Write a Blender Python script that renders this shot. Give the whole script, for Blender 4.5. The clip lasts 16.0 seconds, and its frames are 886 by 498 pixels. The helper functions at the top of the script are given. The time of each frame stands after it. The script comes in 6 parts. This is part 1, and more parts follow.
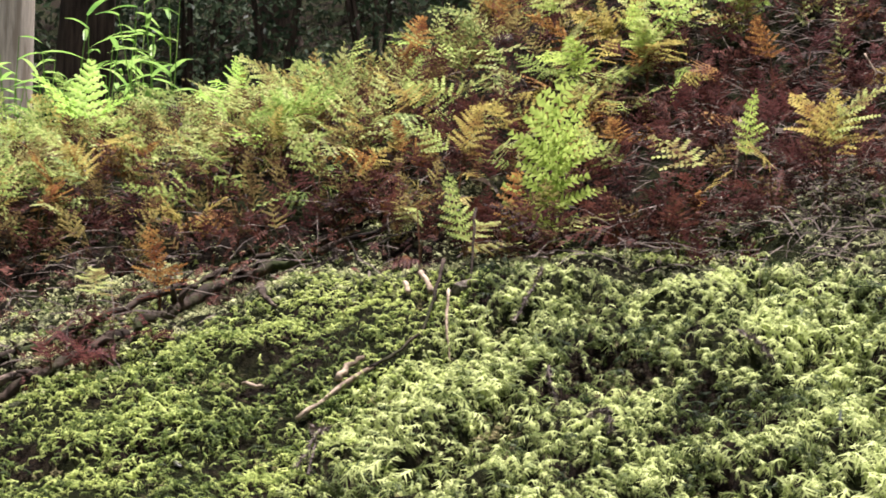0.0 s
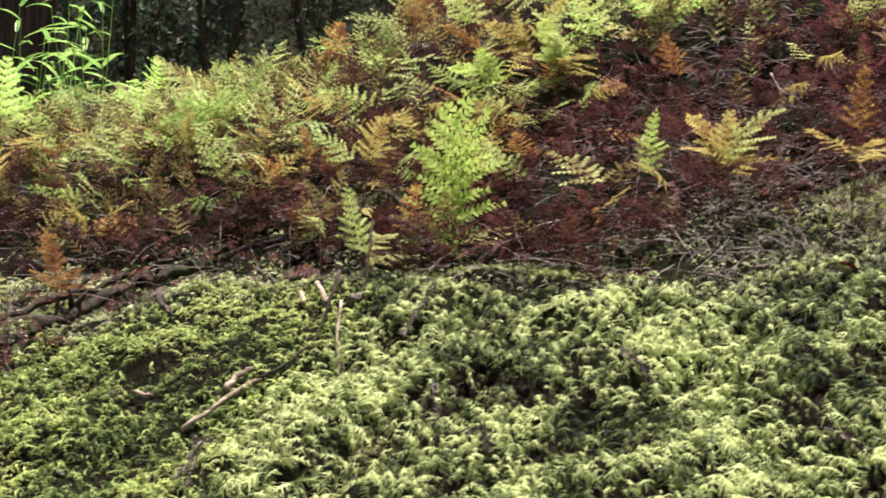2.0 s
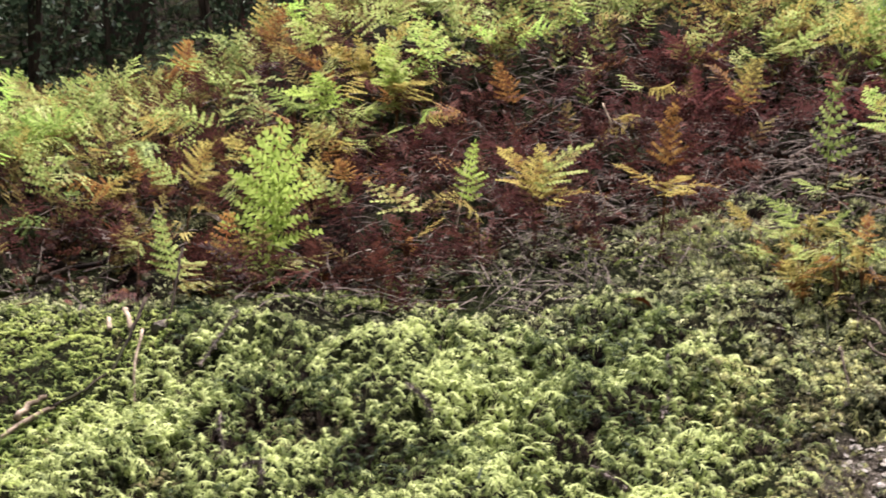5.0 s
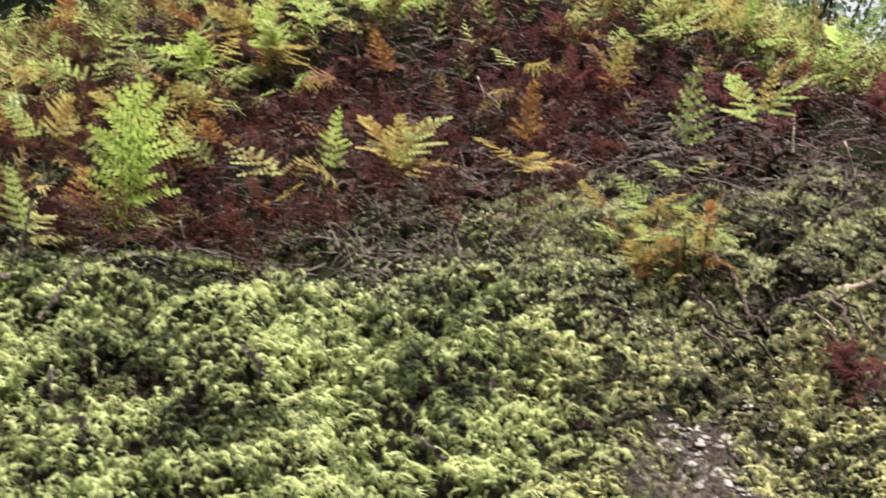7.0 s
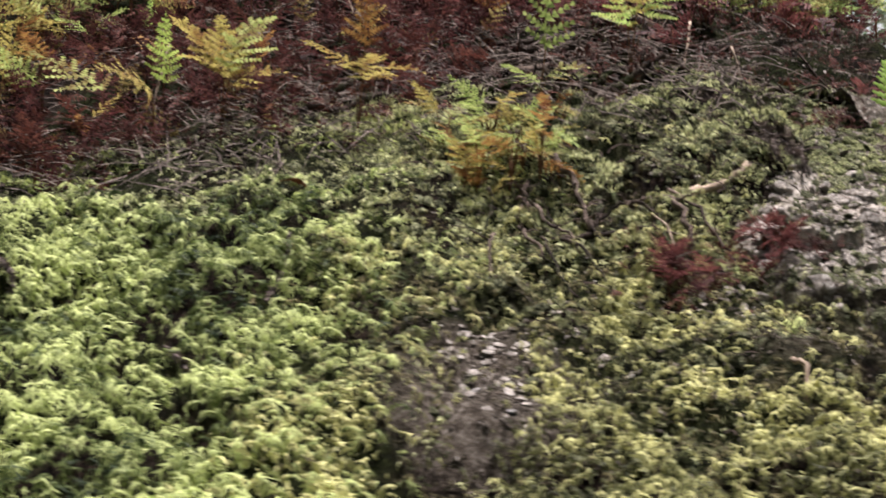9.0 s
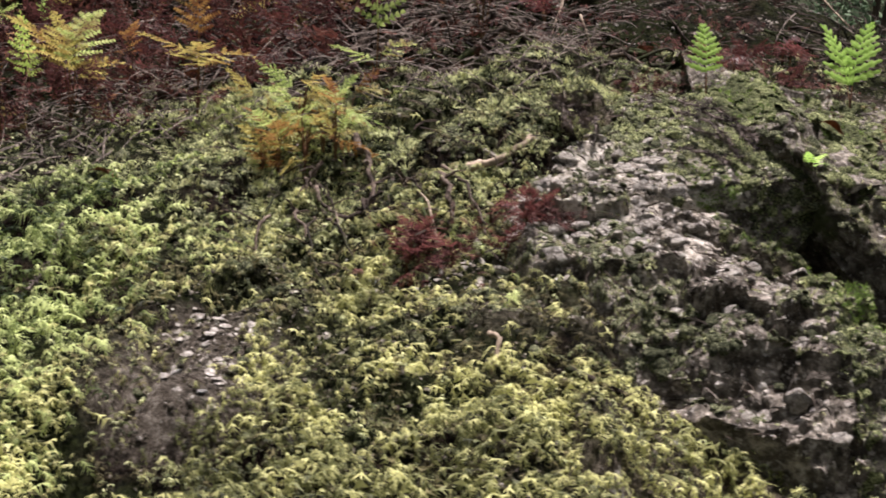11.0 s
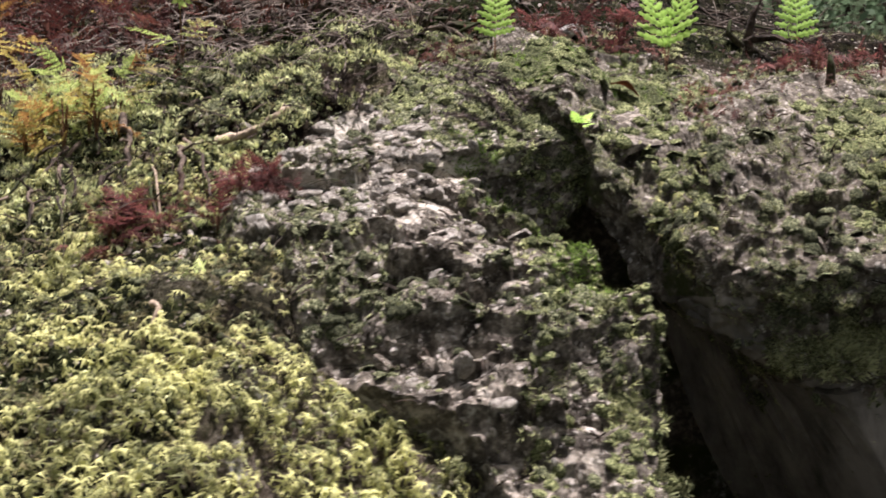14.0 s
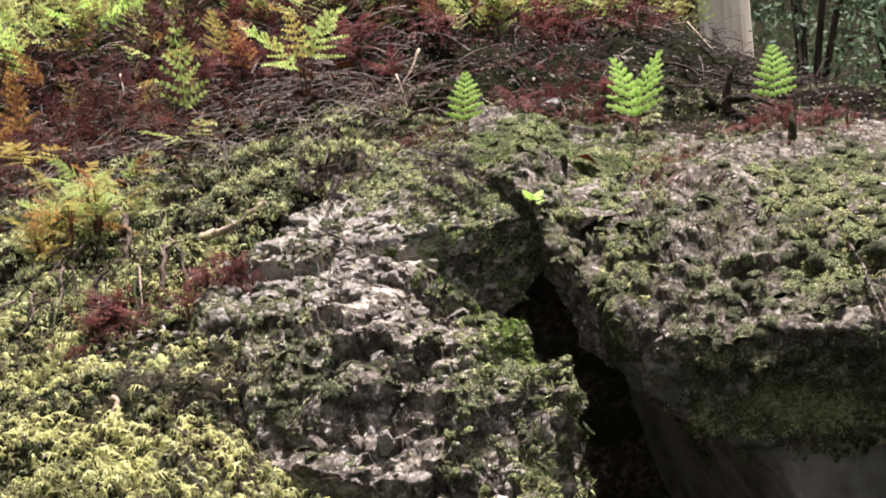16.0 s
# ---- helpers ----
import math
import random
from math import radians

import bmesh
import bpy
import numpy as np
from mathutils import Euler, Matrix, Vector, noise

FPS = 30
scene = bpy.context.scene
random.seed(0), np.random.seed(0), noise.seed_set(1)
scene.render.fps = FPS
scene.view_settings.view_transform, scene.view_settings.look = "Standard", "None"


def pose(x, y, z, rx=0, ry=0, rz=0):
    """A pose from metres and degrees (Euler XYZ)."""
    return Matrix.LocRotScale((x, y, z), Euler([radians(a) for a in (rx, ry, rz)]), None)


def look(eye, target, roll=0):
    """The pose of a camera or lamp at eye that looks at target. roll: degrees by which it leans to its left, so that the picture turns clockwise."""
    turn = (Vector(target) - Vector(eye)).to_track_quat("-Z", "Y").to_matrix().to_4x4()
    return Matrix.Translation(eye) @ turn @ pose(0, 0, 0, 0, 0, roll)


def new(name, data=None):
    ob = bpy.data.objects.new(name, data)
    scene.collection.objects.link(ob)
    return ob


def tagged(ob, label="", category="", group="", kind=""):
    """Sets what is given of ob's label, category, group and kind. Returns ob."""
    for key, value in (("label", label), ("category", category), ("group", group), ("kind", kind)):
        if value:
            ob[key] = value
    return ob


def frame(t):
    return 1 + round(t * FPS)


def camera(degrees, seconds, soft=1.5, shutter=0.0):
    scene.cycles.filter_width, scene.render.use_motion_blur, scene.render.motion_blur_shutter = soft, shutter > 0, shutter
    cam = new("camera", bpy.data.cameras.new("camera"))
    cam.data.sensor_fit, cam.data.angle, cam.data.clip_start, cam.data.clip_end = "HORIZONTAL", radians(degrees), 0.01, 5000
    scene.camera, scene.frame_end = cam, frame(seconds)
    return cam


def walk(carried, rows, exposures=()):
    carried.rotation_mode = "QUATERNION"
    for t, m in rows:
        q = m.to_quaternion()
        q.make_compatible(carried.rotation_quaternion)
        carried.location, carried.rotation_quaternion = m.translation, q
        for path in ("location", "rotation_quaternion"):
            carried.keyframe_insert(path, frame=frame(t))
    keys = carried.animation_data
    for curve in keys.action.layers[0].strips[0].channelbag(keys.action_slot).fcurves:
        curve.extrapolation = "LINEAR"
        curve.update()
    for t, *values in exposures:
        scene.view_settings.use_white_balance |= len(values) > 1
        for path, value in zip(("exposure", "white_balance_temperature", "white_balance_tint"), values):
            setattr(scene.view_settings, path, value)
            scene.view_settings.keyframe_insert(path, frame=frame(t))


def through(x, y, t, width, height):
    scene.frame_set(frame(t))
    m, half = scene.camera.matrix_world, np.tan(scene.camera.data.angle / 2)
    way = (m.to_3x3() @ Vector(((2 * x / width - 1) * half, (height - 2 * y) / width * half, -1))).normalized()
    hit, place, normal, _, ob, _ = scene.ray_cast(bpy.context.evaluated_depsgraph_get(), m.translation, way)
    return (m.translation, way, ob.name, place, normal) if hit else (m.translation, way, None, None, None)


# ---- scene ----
cam = camera(34.0, 16.0, soft=1.7, shutter=0.8)
PATH = [
    (0, (-0.295, -1.893, 1.47), (-0.364, 0.101, 1.61), 0.5),
    (0.5, (-0.287, -1.889, 1.47), (-0.337, 0.105, 1.611), 0.9),
    (1, (-0.276, -1.898, 1.477), (-0.302, 0.097, 1.614), 1.2),
    (1.5, (-0.252, -1.906, 1.485), (-0.26, 0.09, 1.62), 1.4),
    (2, (-0.216, -1.908, 1.496), (-0.214, 0.087, 1.631), 1.6),
    (2.5, (-0.183, -1.92, 1.512), (-0.167, 0.075, 1.646), 1.6),
    (3, (-0.151, -1.928, 1.522), (-0.119, 0.067, 1.661), 1.7),
    (3.5, (-0.112, -1.929, 1.53), (-0.071, 0.065, 1.673), 1.8),
    (4, (-0.075, -1.937, 1.54), (-0.025, 0.057, 1.681), 2.2),
    (4.2, (-0.063, -1.937, 1.536), (-0.007, 0.057, 1.68), 2.0),
    (6.3, (0.006, -1.962, 1.561), (0.193, 0.026, 1.681), 4.2),
    (6.5, (0.03, -1.967, 1.561), (0.218, 0.021, 1.676), 4.3),
    (7, (0.068, -1.959, 1.551), (0.281, 0.027, 1.653), 4.7),
    (7.5, (0.106, -1.917, 1.527), (0.352, 0.065, 1.623), 4.8),
    (8, (0.176, -1.869, 1.489), (0.427, 0.112, 1.592), 4.7),
    (8.5, (0.275, -1.798, 1.463), (0.502, 0.186, 1.571), 4.2),
    (9, (0.399, -1.771, 1.468), (0.565, 0.22, 1.557), 3.8),
    (9.5, (0.566, -1.788, 1.485), (0.618, 0.211, 1.55), 3.1),
    (9.7, (0.626, -1.799, 1.493), (0.639, 0.2, 1.55), 2.8),
    (11.8, (0.905, -1.853, 1.517), (0.885, 0.147, 1.531), 1.9),
    (12, (0.917, -1.841, 1.508), (0.913, 0.159, 1.526), 1.9),
    (12.5, (0.974, -1.828, 1.486), (0.984, 0.172, 1.514), 1.9),
    (13, (1.099, -1.785, 1.462), (1.043, 0.214, 1.507), 1.7),
    (13.5, (1.196, -1.74, 1.445), (1.094, 0.256, 1.509), 1.1),
    (14, (1.298, -1.73, 1.462), (1.128, 0.263, 1.515), 0.3),
    (14.5, (1.395, -1.742, 1.466), (1.15, 0.242, 1.536), -0.6),
    (15, (1.461, -1.771, 1.479), (1.166, 0.206, 1.561), -1.6),
    (15.5, (1.517, -1.804, 1.491), (1.175, 0.164, 1.588), -2.3),
    (16, (1.545, -1.819, 1.498), (1.177, 0.144, 1.614), -2.8),
]
walk(cam, [(t, look(eye, target, roll)) for t, eye, target, roll in PATH], [(0, 1.50), (2.5, 1.47), (6.3, 1.44), (9.7, 1.12), (12.0, 1.27), (16, 1.62)])

# ---- world, sun, exposure ----
import itertools

SUN_FROM = Vector((0.10, 0.10, 0.95)).normalized()
world = bpy.data.worlds.new("world")
scene.world = world
world.use_nodes = True
wn = world.node_tree
sky = wn.nodes.new("ShaderNodeTexSky")
sky.sky_type = "NISHITA"
sky.sun_disc = False
sky.dust_density = 9.0
sky.ozone_density = 0.3
sky.sun_elevation = math.asin(SUN_FROM.z)
sky.sun_rotation = math.atan2(SUN_FROM.x, SUN_FROM.y)
sun = new("sun", bpy.data.lights.new("sun", "SUN"))
sun.data.energy, sun.data.angle, sun.data.color = 5.0, radians(0.8), (1.0, 0.912, 0.955)
sun.matrix_world = look(SUN_FROM * 30, (0, 0, 0))


# ---- materials ----
def shader(name):
    m = bpy.data.materials.new(name)
    m.use_nodes = True
    nt = m.node_tree
    return m, nt, nt.nodes["Principled BSDF"], nt.nodes["Material Output"]


def node(nt, kind, inputs=None, operation=""):
    n = nt.nodes.new(kind)
    if operation:
        n.operation = operation
    for key, value in (inputs or {}).items():
        if hasattr(value, "is_output"):
            nt.links.new(value, n.inputs[key])
        else:
            n.inputs[key].default_value = value
    return n


def mix(nt, fac, a, b, mode="MIX"):
    n = nt.nodes.new("ShaderNodeMix")
    n.data_type, n.blend_type = "RGBA", mode
    for key, value in ((0, fac), (6, a), (7, b)):
        if hasattr(value, "is_output"):
            nt.links.new(value, n.inputs[key])
        else:
            n.inputs[key].default_value = (*value, 1) if key else value
    return n.outputs[2]


def ramp(nt, fac, stops):
    n = nt.nodes.new("ShaderNodeValToRGB")
    nt.links.new(fac, n.inputs[0])
    e = n.color_ramp.elements
    while len(e) < len(stops):
        e.new(0.5)
    for el, (p, c) in zip(e, stops):
        el.position = p
        el.color = (*c, 1) if isinstance(c, tuple) else (c, c, c, 1)
    return n.outputs[0]


def noise_fac(nt, scale, detail=4.0, rough=0.55, coord="Object"):
    tc = nt.nodes.new("ShaderNodeTexCoord")
    return node(nt, "ShaderNodeTexNoise", {"Vector": tc.outputs[coord], "Scale": scale, "Detail": detail, "Roughness": rough}).outputs["Fac"]


def add_bump(nt, bsdf, height, strength, distance):
    b = node(nt, "ShaderNodeBump", {"Height": height, "Strength": strength, "Distance": distance})
    nt.links.new(b.outputs[0], bsdf.inputs["Normal"])


def leaf_material(name, dark, mid, light, through=0.35, rough=0.55, island=True, scale=9.0, spread=1.0, tips=False, lower=0.20, blush=None):
    """Foliage: three tones by a random value a piece and by a broad noise, some light shining through."""
    m, nt, p, out = shader(name)
    if island:
        rnd = node(nt, "ShaderNodeNewGeometry").outputs["Random Per Island"]
    else:
        rnd = node(nt, "ShaderNodeObjectInfo").outputs["Random"]
    broad = node(nt, "ShaderNodeMapRange", {0: noise_fac(nt, scale), 1: 0.3, 2: 0.7, 3: 0.12, 4: 0.88}).outputs[0]
    f = node(nt, "ShaderNodeMath", {0: rnd, 1: 0.45 * spread}, operation="MULTIPLY").outputs[0]
    f = node(nt, "ShaderNodeMath", {0: broad, 1: 1.0, 2: f}, operation="MULTIPLY_ADD").outputs[0]
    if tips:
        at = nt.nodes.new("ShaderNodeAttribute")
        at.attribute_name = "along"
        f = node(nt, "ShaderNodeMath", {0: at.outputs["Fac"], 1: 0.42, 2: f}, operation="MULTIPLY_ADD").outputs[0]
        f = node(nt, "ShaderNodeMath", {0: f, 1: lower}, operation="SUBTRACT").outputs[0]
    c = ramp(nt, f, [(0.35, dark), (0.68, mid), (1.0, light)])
    if blush:
        turned = node(nt, "ShaderNodeMath", {0: rnd, 1: 0.22, 2: noise_fac(nt, 3.5, 5.0, 0.7)}, operation="MULTIPLY_ADD").outputs[0]
        c = mix(nt, ramp(nt, turned, [(0.62, 0.0), (0.74, 0.85)]), c, blush)
    nt.links.new(c, p.inputs["Base Color"])
    p.inputs["Roughness"].default_value = rough
    p.inputs["Specular IOR Level"].default_value = 0.12
    tr = node(nt, "ShaderNodeBsdfTranslucent", {"Color": c})
    ms = node(nt, "ShaderNodeMixShader", {0: through, 1: p.outputs[0], 2: tr.outputs[0]})
    nt.links.new(ms.outputs[0], out.inputs[0])
    return m


def bark_material(name, dark, light, scale=14.0, stretch=0.15, moss=0.0):
    m, nt, p, out = shader(name)
    tc = nt.nodes.new("ShaderNodeTexCoord")
    mp = node(nt, "ShaderNodeMapping", {"Vector": tc.outputs["Object"], "Scale": (1, 1, stretch)})
    n = node(nt, "ShaderNodeTexNoise", {"Vector": mp.outputs[0], "Scale": scale, "Detail": 6.0, "Roughness": 0.65}).outputs["Fac"]
    c = ramp(nt, n, [(0.38, dark), (0.62, light)])
    if moss:
        f = ramp(nt, noise_fac(nt, 11.0), [(0.62 - moss * 0.3, 0.0), (0.72 - moss * 0.3, 1.0)])
        c = mix(nt, f, c, (0.028, 0.036, 0.011))
    nt.links.new(c, p.inputs["Base Color"])
    p.inputs["Roughness"].default_value = 0.9
    p.inputs["Specular IOR Level"].default_value = 0.15
    add_bump(nt, p, n, 0.8, 0.01)
    return m


# white haze towards the horizon, all the way round
up_z = node(wn, "ShaderNodeSeparateXYZ", {0: wn.nodes.new("ShaderNodeTexCoord").outputs["Generated"]}).outputs[2]
haze = node(wn, "ShaderNodeMapRange", {0: up_z, 1: 0.10, 2: 0.38, 3: 0.9, 4: 0.0}).outputs[0]
wn.links.new(mix(wn, haze, sky.outputs[0], (17.0, 17.1, 17.1)), wn.nodes["Background"].inputs[0])
wn.nodes["Background"].inputs[1].default_value = 0.034

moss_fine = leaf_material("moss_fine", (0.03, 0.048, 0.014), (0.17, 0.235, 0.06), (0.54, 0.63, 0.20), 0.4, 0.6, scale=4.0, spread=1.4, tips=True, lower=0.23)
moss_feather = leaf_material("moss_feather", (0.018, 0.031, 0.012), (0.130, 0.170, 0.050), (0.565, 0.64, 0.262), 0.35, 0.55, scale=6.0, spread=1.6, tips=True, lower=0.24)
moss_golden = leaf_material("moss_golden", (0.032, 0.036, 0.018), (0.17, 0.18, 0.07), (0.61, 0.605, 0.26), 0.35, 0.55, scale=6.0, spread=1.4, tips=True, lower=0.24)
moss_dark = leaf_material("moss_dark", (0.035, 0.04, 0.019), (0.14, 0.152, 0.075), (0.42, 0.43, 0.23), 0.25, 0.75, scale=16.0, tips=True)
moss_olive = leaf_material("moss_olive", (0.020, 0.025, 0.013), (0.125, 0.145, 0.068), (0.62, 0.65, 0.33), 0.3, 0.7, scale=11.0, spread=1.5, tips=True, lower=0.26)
FERN = {
    "fresh": leaf_material("frond_fresh", (0.30, 0.50, 0.10), (0.42, 0.64, 0.14), (0.56, 0.76, 0.24), 0.5, island=False, scale=14.0),
    "green": leaf_material("frond_green", (0.126, 0.209, 0.0504), (0.291, 0.418, 0.106), (0.524, 0.646, 0.224), 0.45, island=False, scale=14.0, blush=(0.291, 0.228, 0.056)),
    "deep": leaf_material("frond_deep", (0.17, 0.255, 0.05), (0.29, 0.40, 0.085), (0.46, 0.58, 0.155), 0.45, island=False, scale=14.0),
    "lime": leaf_material("frond_lime", (0.126, 0.18, 0.0504), (0.33, 0.418, 0.123), (0.601, 0.674, 0.269), 0.45, island=False, scale=14.0, blush=(0.145, 0.0808, 0.0392)),
    "yellow": leaf_material("frond_yellow", (0.116, 0.095, 0.0336), (0.32, 0.275, 0.0784), (0.582, 0.513, 0.168), 0.45, island=False, scale=14.0, blush=(0.22, 0.12, 0.04)),
    "orange": leaf_material("frond_orange", (0.08, 0.034, 0.014), (0.23, 0.115, 0.038), (0.47, 0.29, 0.09), 0.45, island=False, scale=14.0, blush=(0.12, 0.03, 0.02)),
    "crimson": leaf_material("frond_crimson", (0.028, 0.010, 0.010), (0.085, 0.027, 0.026), (0.20, 0.076, 0.066), 0.4, island=False, scale=14.0),
    "rust": leaf_material("frond_rust", (0.016, 0.008, 0.007), (0.052, 0.021, 0.017), (0.16, 0.068, 0.048), 0.35, island=False, scale=14.0, blush=(0.10, 0.032, 0.024)),
}
moss_vivid = leaf_material("moss_vivid", (0.022, 0.04, 0.010), (0.085, 0.14, 0.03), (0.25, 0.36, 0.09), 0.35, 0.7, scale=14.0, tips=True)
moss_old = leaf_material("moss_old", (0.02, 0.018, 0.010), (0.07, 0.062, 0.03), (0.18, 0.16, 0.075), 0.2, 0.8, scale=9.0, tips=True)
litter_rust = leaf_material("litter_rust", (0.010, 0.005, 0.004), (0.036, 0.014, 0.011), (0.12, 0.048, 0.034), 0.2, 0.8, scale=6.0)
litter_red = leaf_material("litter_red", (0.022, 0.010, 0.009), (0.07, 0.029, 0.025), (0.17, 0.072, 0.058), 0.25, 0.8, scale=9.0)
litter_grey = leaf_material("litter_grey", (0.009, 0.007, 0.005), (0.032, 0.023, 0.018), (0.12, 0.093, 0.074), 0.1, 0.85, scale=6.0)
twig_mat = bark_material("twig_bark", (0.022, 0.016, 0.012), (0.15, 0.115, 0.09), 40.0, 1.0)
stalk_grey = bark_material("dead_stalk", (0.035, 0.028, 0.023), (0.23, 0.19, 0.16), 40.0, 1.0)
pale_wood = bark_material("pale_wood", (0.12, 0.09, 0.062), (0.42, 0.335, 0.25), 30.0, 1.0)
root_dark = bark_material("rootlet_bark", (0.014, 0.010, 0.008), (0.07, 0.05, 0.038), 40.0, 1.0)
root_mat = bark_material("root_bark", (0.010, 0.007, 0.005), (0.06, 0.044, 0.033), 30.0, 1.0, moss=0.3)
stem_mat = bark_material("fern_stem", (0.07, 0.03, 0.016), (0.20, 0.11, 0.05), 40.0, 1.0)
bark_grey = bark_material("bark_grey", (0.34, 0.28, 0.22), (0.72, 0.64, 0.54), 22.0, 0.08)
# Strong sun on one trunk, and shade on the rest, are put into these tones.
bark_sunlit = bark_material("bark_sunlit", (0.58, 0.48, 0.38), (0.86, 0.77, 0.66), 22.0, 0.08)
bark_shaded = bark_material("bark_shaded", (0.025, 0.018, 0.014), (0.09, 0.065, 0.05), 18.0, 0.1)
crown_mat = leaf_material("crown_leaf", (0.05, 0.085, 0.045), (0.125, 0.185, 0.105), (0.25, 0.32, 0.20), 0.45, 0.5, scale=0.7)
# Same leaf again, with the forest's gloom put into a darker colour.
crown_shaded = leaf_material("crown_shaded_leaf", (0.02, 0.035, 0.02), (0.05, 0.075, 0.04), (0.10, 0.13, 0.075), 0.35, 0.5, scale=0.7)
sasa_mat = leaf_material("sasa_leaf", (0.12, 0.26, 0.06), (0.28, 0.46, 0.11), (0.50, 0.64, 0.22), 0.45, 0.4, scale=5.0)


def earth_material():
    """Bank floor: dark humus and litter, mossy here and there; bare broken rock on the east shoulder, with pale lichen."""
    m, nt, p, out = shader("bank_earth")
    tc = nt.nodes.new("ShaderNodeTexCoord")
    xyz = node(nt, "ShaderNodeSeparateXYZ", {0: tc.outputs["Object"]})
    big, fine = noise_fac(nt, 6.0), noise_fac(nt, 90.0, 8.0, 0.8)
    humus = ramp(nt, fine, [(0.40, (0.004, 0.003, 0.0022)), (0.5, (0.014, 0.009, 0.006)), (0.66, (0.06, 0.042, 0.028))])
    green = ramp(nt, fine, [(0.4, (0.005, 0.007, 0.003)), (0.62, (0.035, 0.042, 0.012))])
    low = mix(nt, ramp(nt, big, [(0.42, 0.0), (0.55, 1.0)]), humus, green)
    rock = ramp(nt, fine, [(0.30, (0.02, 0.016, 0.011)), (0.5, (0.12, 0.097, 0.073)), (0.72, (0.50, 0.43, 0.35))])
    lich = ramp(nt, noise_fac(nt, 16.0, 7.0, 0.7), [(0.60, 0.0), (0.66, 1.0)])
    rock = mix(nt, lich, rock, (0.62, 0.60, 0.55))
    mossy = ramp(nt, noise_fac(nt, 9.0, 6.0, 0.65), [(0.50, 0.0), (0.60, 1.0)])
    rock = mix(nt, mossy, rock, (0.055, 0.060, 0.018))
    where = node(nt, "ShaderNodeMath", {0: big, 1: 0.9, 2: xyz.outputs[0]}, operation="MULTIPLY_ADD").outputs[0]
    east = node(nt, "ShaderNodeMapRange", {0: where, 1: 1.42, 2: 1.60, 3: 0.0, 4: 1.0}).outputs[0]
    north = node(nt, "ShaderNodeMapRange", {0: xyz.outputs[1], 1: 0.52, 2: 0.36, 3: 0.0, 4: 1.0}).outputs[0]
    south = node(nt, "ShaderNodeMapRange", {0: xyz.outputs[1], 1: -1.1, 2: -0.8, 3: 0.0, 4: 1.0}).outputs[0]
    north = node(nt, "ShaderNodeMath", {0: north, 1: south}, operation="MULTIPLY").outputs[0]
    end = node(nt, "ShaderNodeMapRange", {0: where, 1: 2.6, 2: 3.4, 3: 1.0, 4: 0.0}).outputs[0]
    east = node(nt, "ShaderNodeMath", {0: east, 1: end}, operation="MULTIPLY").outputs[0]
    f = node(nt, "ShaderNodeMath", {0: east, 1: north}, operation="MULTIPLY").outputs[0]
    c = mix(nt, f, low, rock)
    off = node(nt, "ShaderNodeVectorMath", {0: tc.outputs["Object"], 1: (0.575, -0.295, 1.38)}, operation="DISTANCE").outputs["Value"]
    off = node(nt, "ShaderNodeMath", {0: big, 1: 0.12, 2: off}, operation="MULTIPLY_ADD").outputs[0]
    soil = ramp(nt, fine, [(0.38, (0.035, 0.028, 0.021)), (0.5, (0.13, 0.108, 0.084)), (0.64, (0.36, 0.32, 0.27))])
    c = mix(nt, node(nt, "ShaderNodeMapRange", {0: off, 1: 0.15, 2: 0.20, 3: 1.0, 4: 0.0}).outputs[0], c, soil)
    nt.links.new(c, p.inputs["Base Color"])
    p.inputs["Roughness"].default_value = 0.95
    p.inputs["Specular IOR Level"].default_value = 0.06
    lumpy = noise_fac(nt, 45.0, 10.0, 0.8)
    add_bump(nt, p, lumpy, 1.0, 0.05)
    return m


def rock_material(name, dark, mid, light, lichen=0.62, moss=0.56, scale=1.0, relief=0.018, spot=None, fleck=0.8):
    m, nt, p, out = shader(name)
    fine = noise_fac(nt, 48.0 * scale, 9.0, 0.75)
    c = ramp(nt, fine, [(0.38, dark), (0.5, mid), (0.66, light)])
    c = mix(nt, ramp(nt, noise_fac(nt, 22.0 * scale, 5.0, 0.7), [(0.40, 0.6), (0.50, 0.0)]), c, dark)
    grey = noise_fac(nt, 14.0 * scale, 7.0, 0.7)
    if spot:
        tc = nt.nodes.new("ShaderNodeTexCoord")
        d = node(nt, "ShaderNodeVectorMath", {0: tc.outputs["Object"], 1: spot}, operation="DISTANCE").outputs["Value"]
        near = node(nt, "ShaderNodeMapRange", {0: d, 1: 0.08, 2: 0.24, 3: 0.15, 4: 0.0}).outputs[0]
        grey = node(nt, "ShaderNodeMath", {0: grey, 1: near}, operation="ADD").outputs[0]
    crust = ramp(nt, fine, [(0.40, (0.20, 0.172, 0.135)), (0.5, (0.40, 0.36, 0.30)), (0.62, (0.62, 0.575, 0.50))])
    c = mix(nt, ramp(nt, grey, [(lichen, 0.0), (lichen + 0.05, 1.0)]), c, crust)
    c = mix(nt, ramp(nt, noise_fac(nt, 130.0 * scale, 3.0, 0.6), [(0.60, 0.0), (0.65, fleck)]), c, (0.82, 0.77, 0.69))
    c = mix(nt, ramp(nt, noise_fac(nt, 8.0 * scale, 6.0, 0.65), [(moss, 0.0), (moss + 0.08, 1.0)]), c, (0.05, 0.056, 0.017))
    nt.links.new(c, p.inputs["Base Color"])
    p.inputs["Roughness"].default_value = 0.8
    p.inputs["Specular IOR Level"].default_value = 0.2
    add_bump(nt, p, noise_fac(nt, 45.0 * scale, 10.0, 0.8), 1.0, relief / scale)
    return m


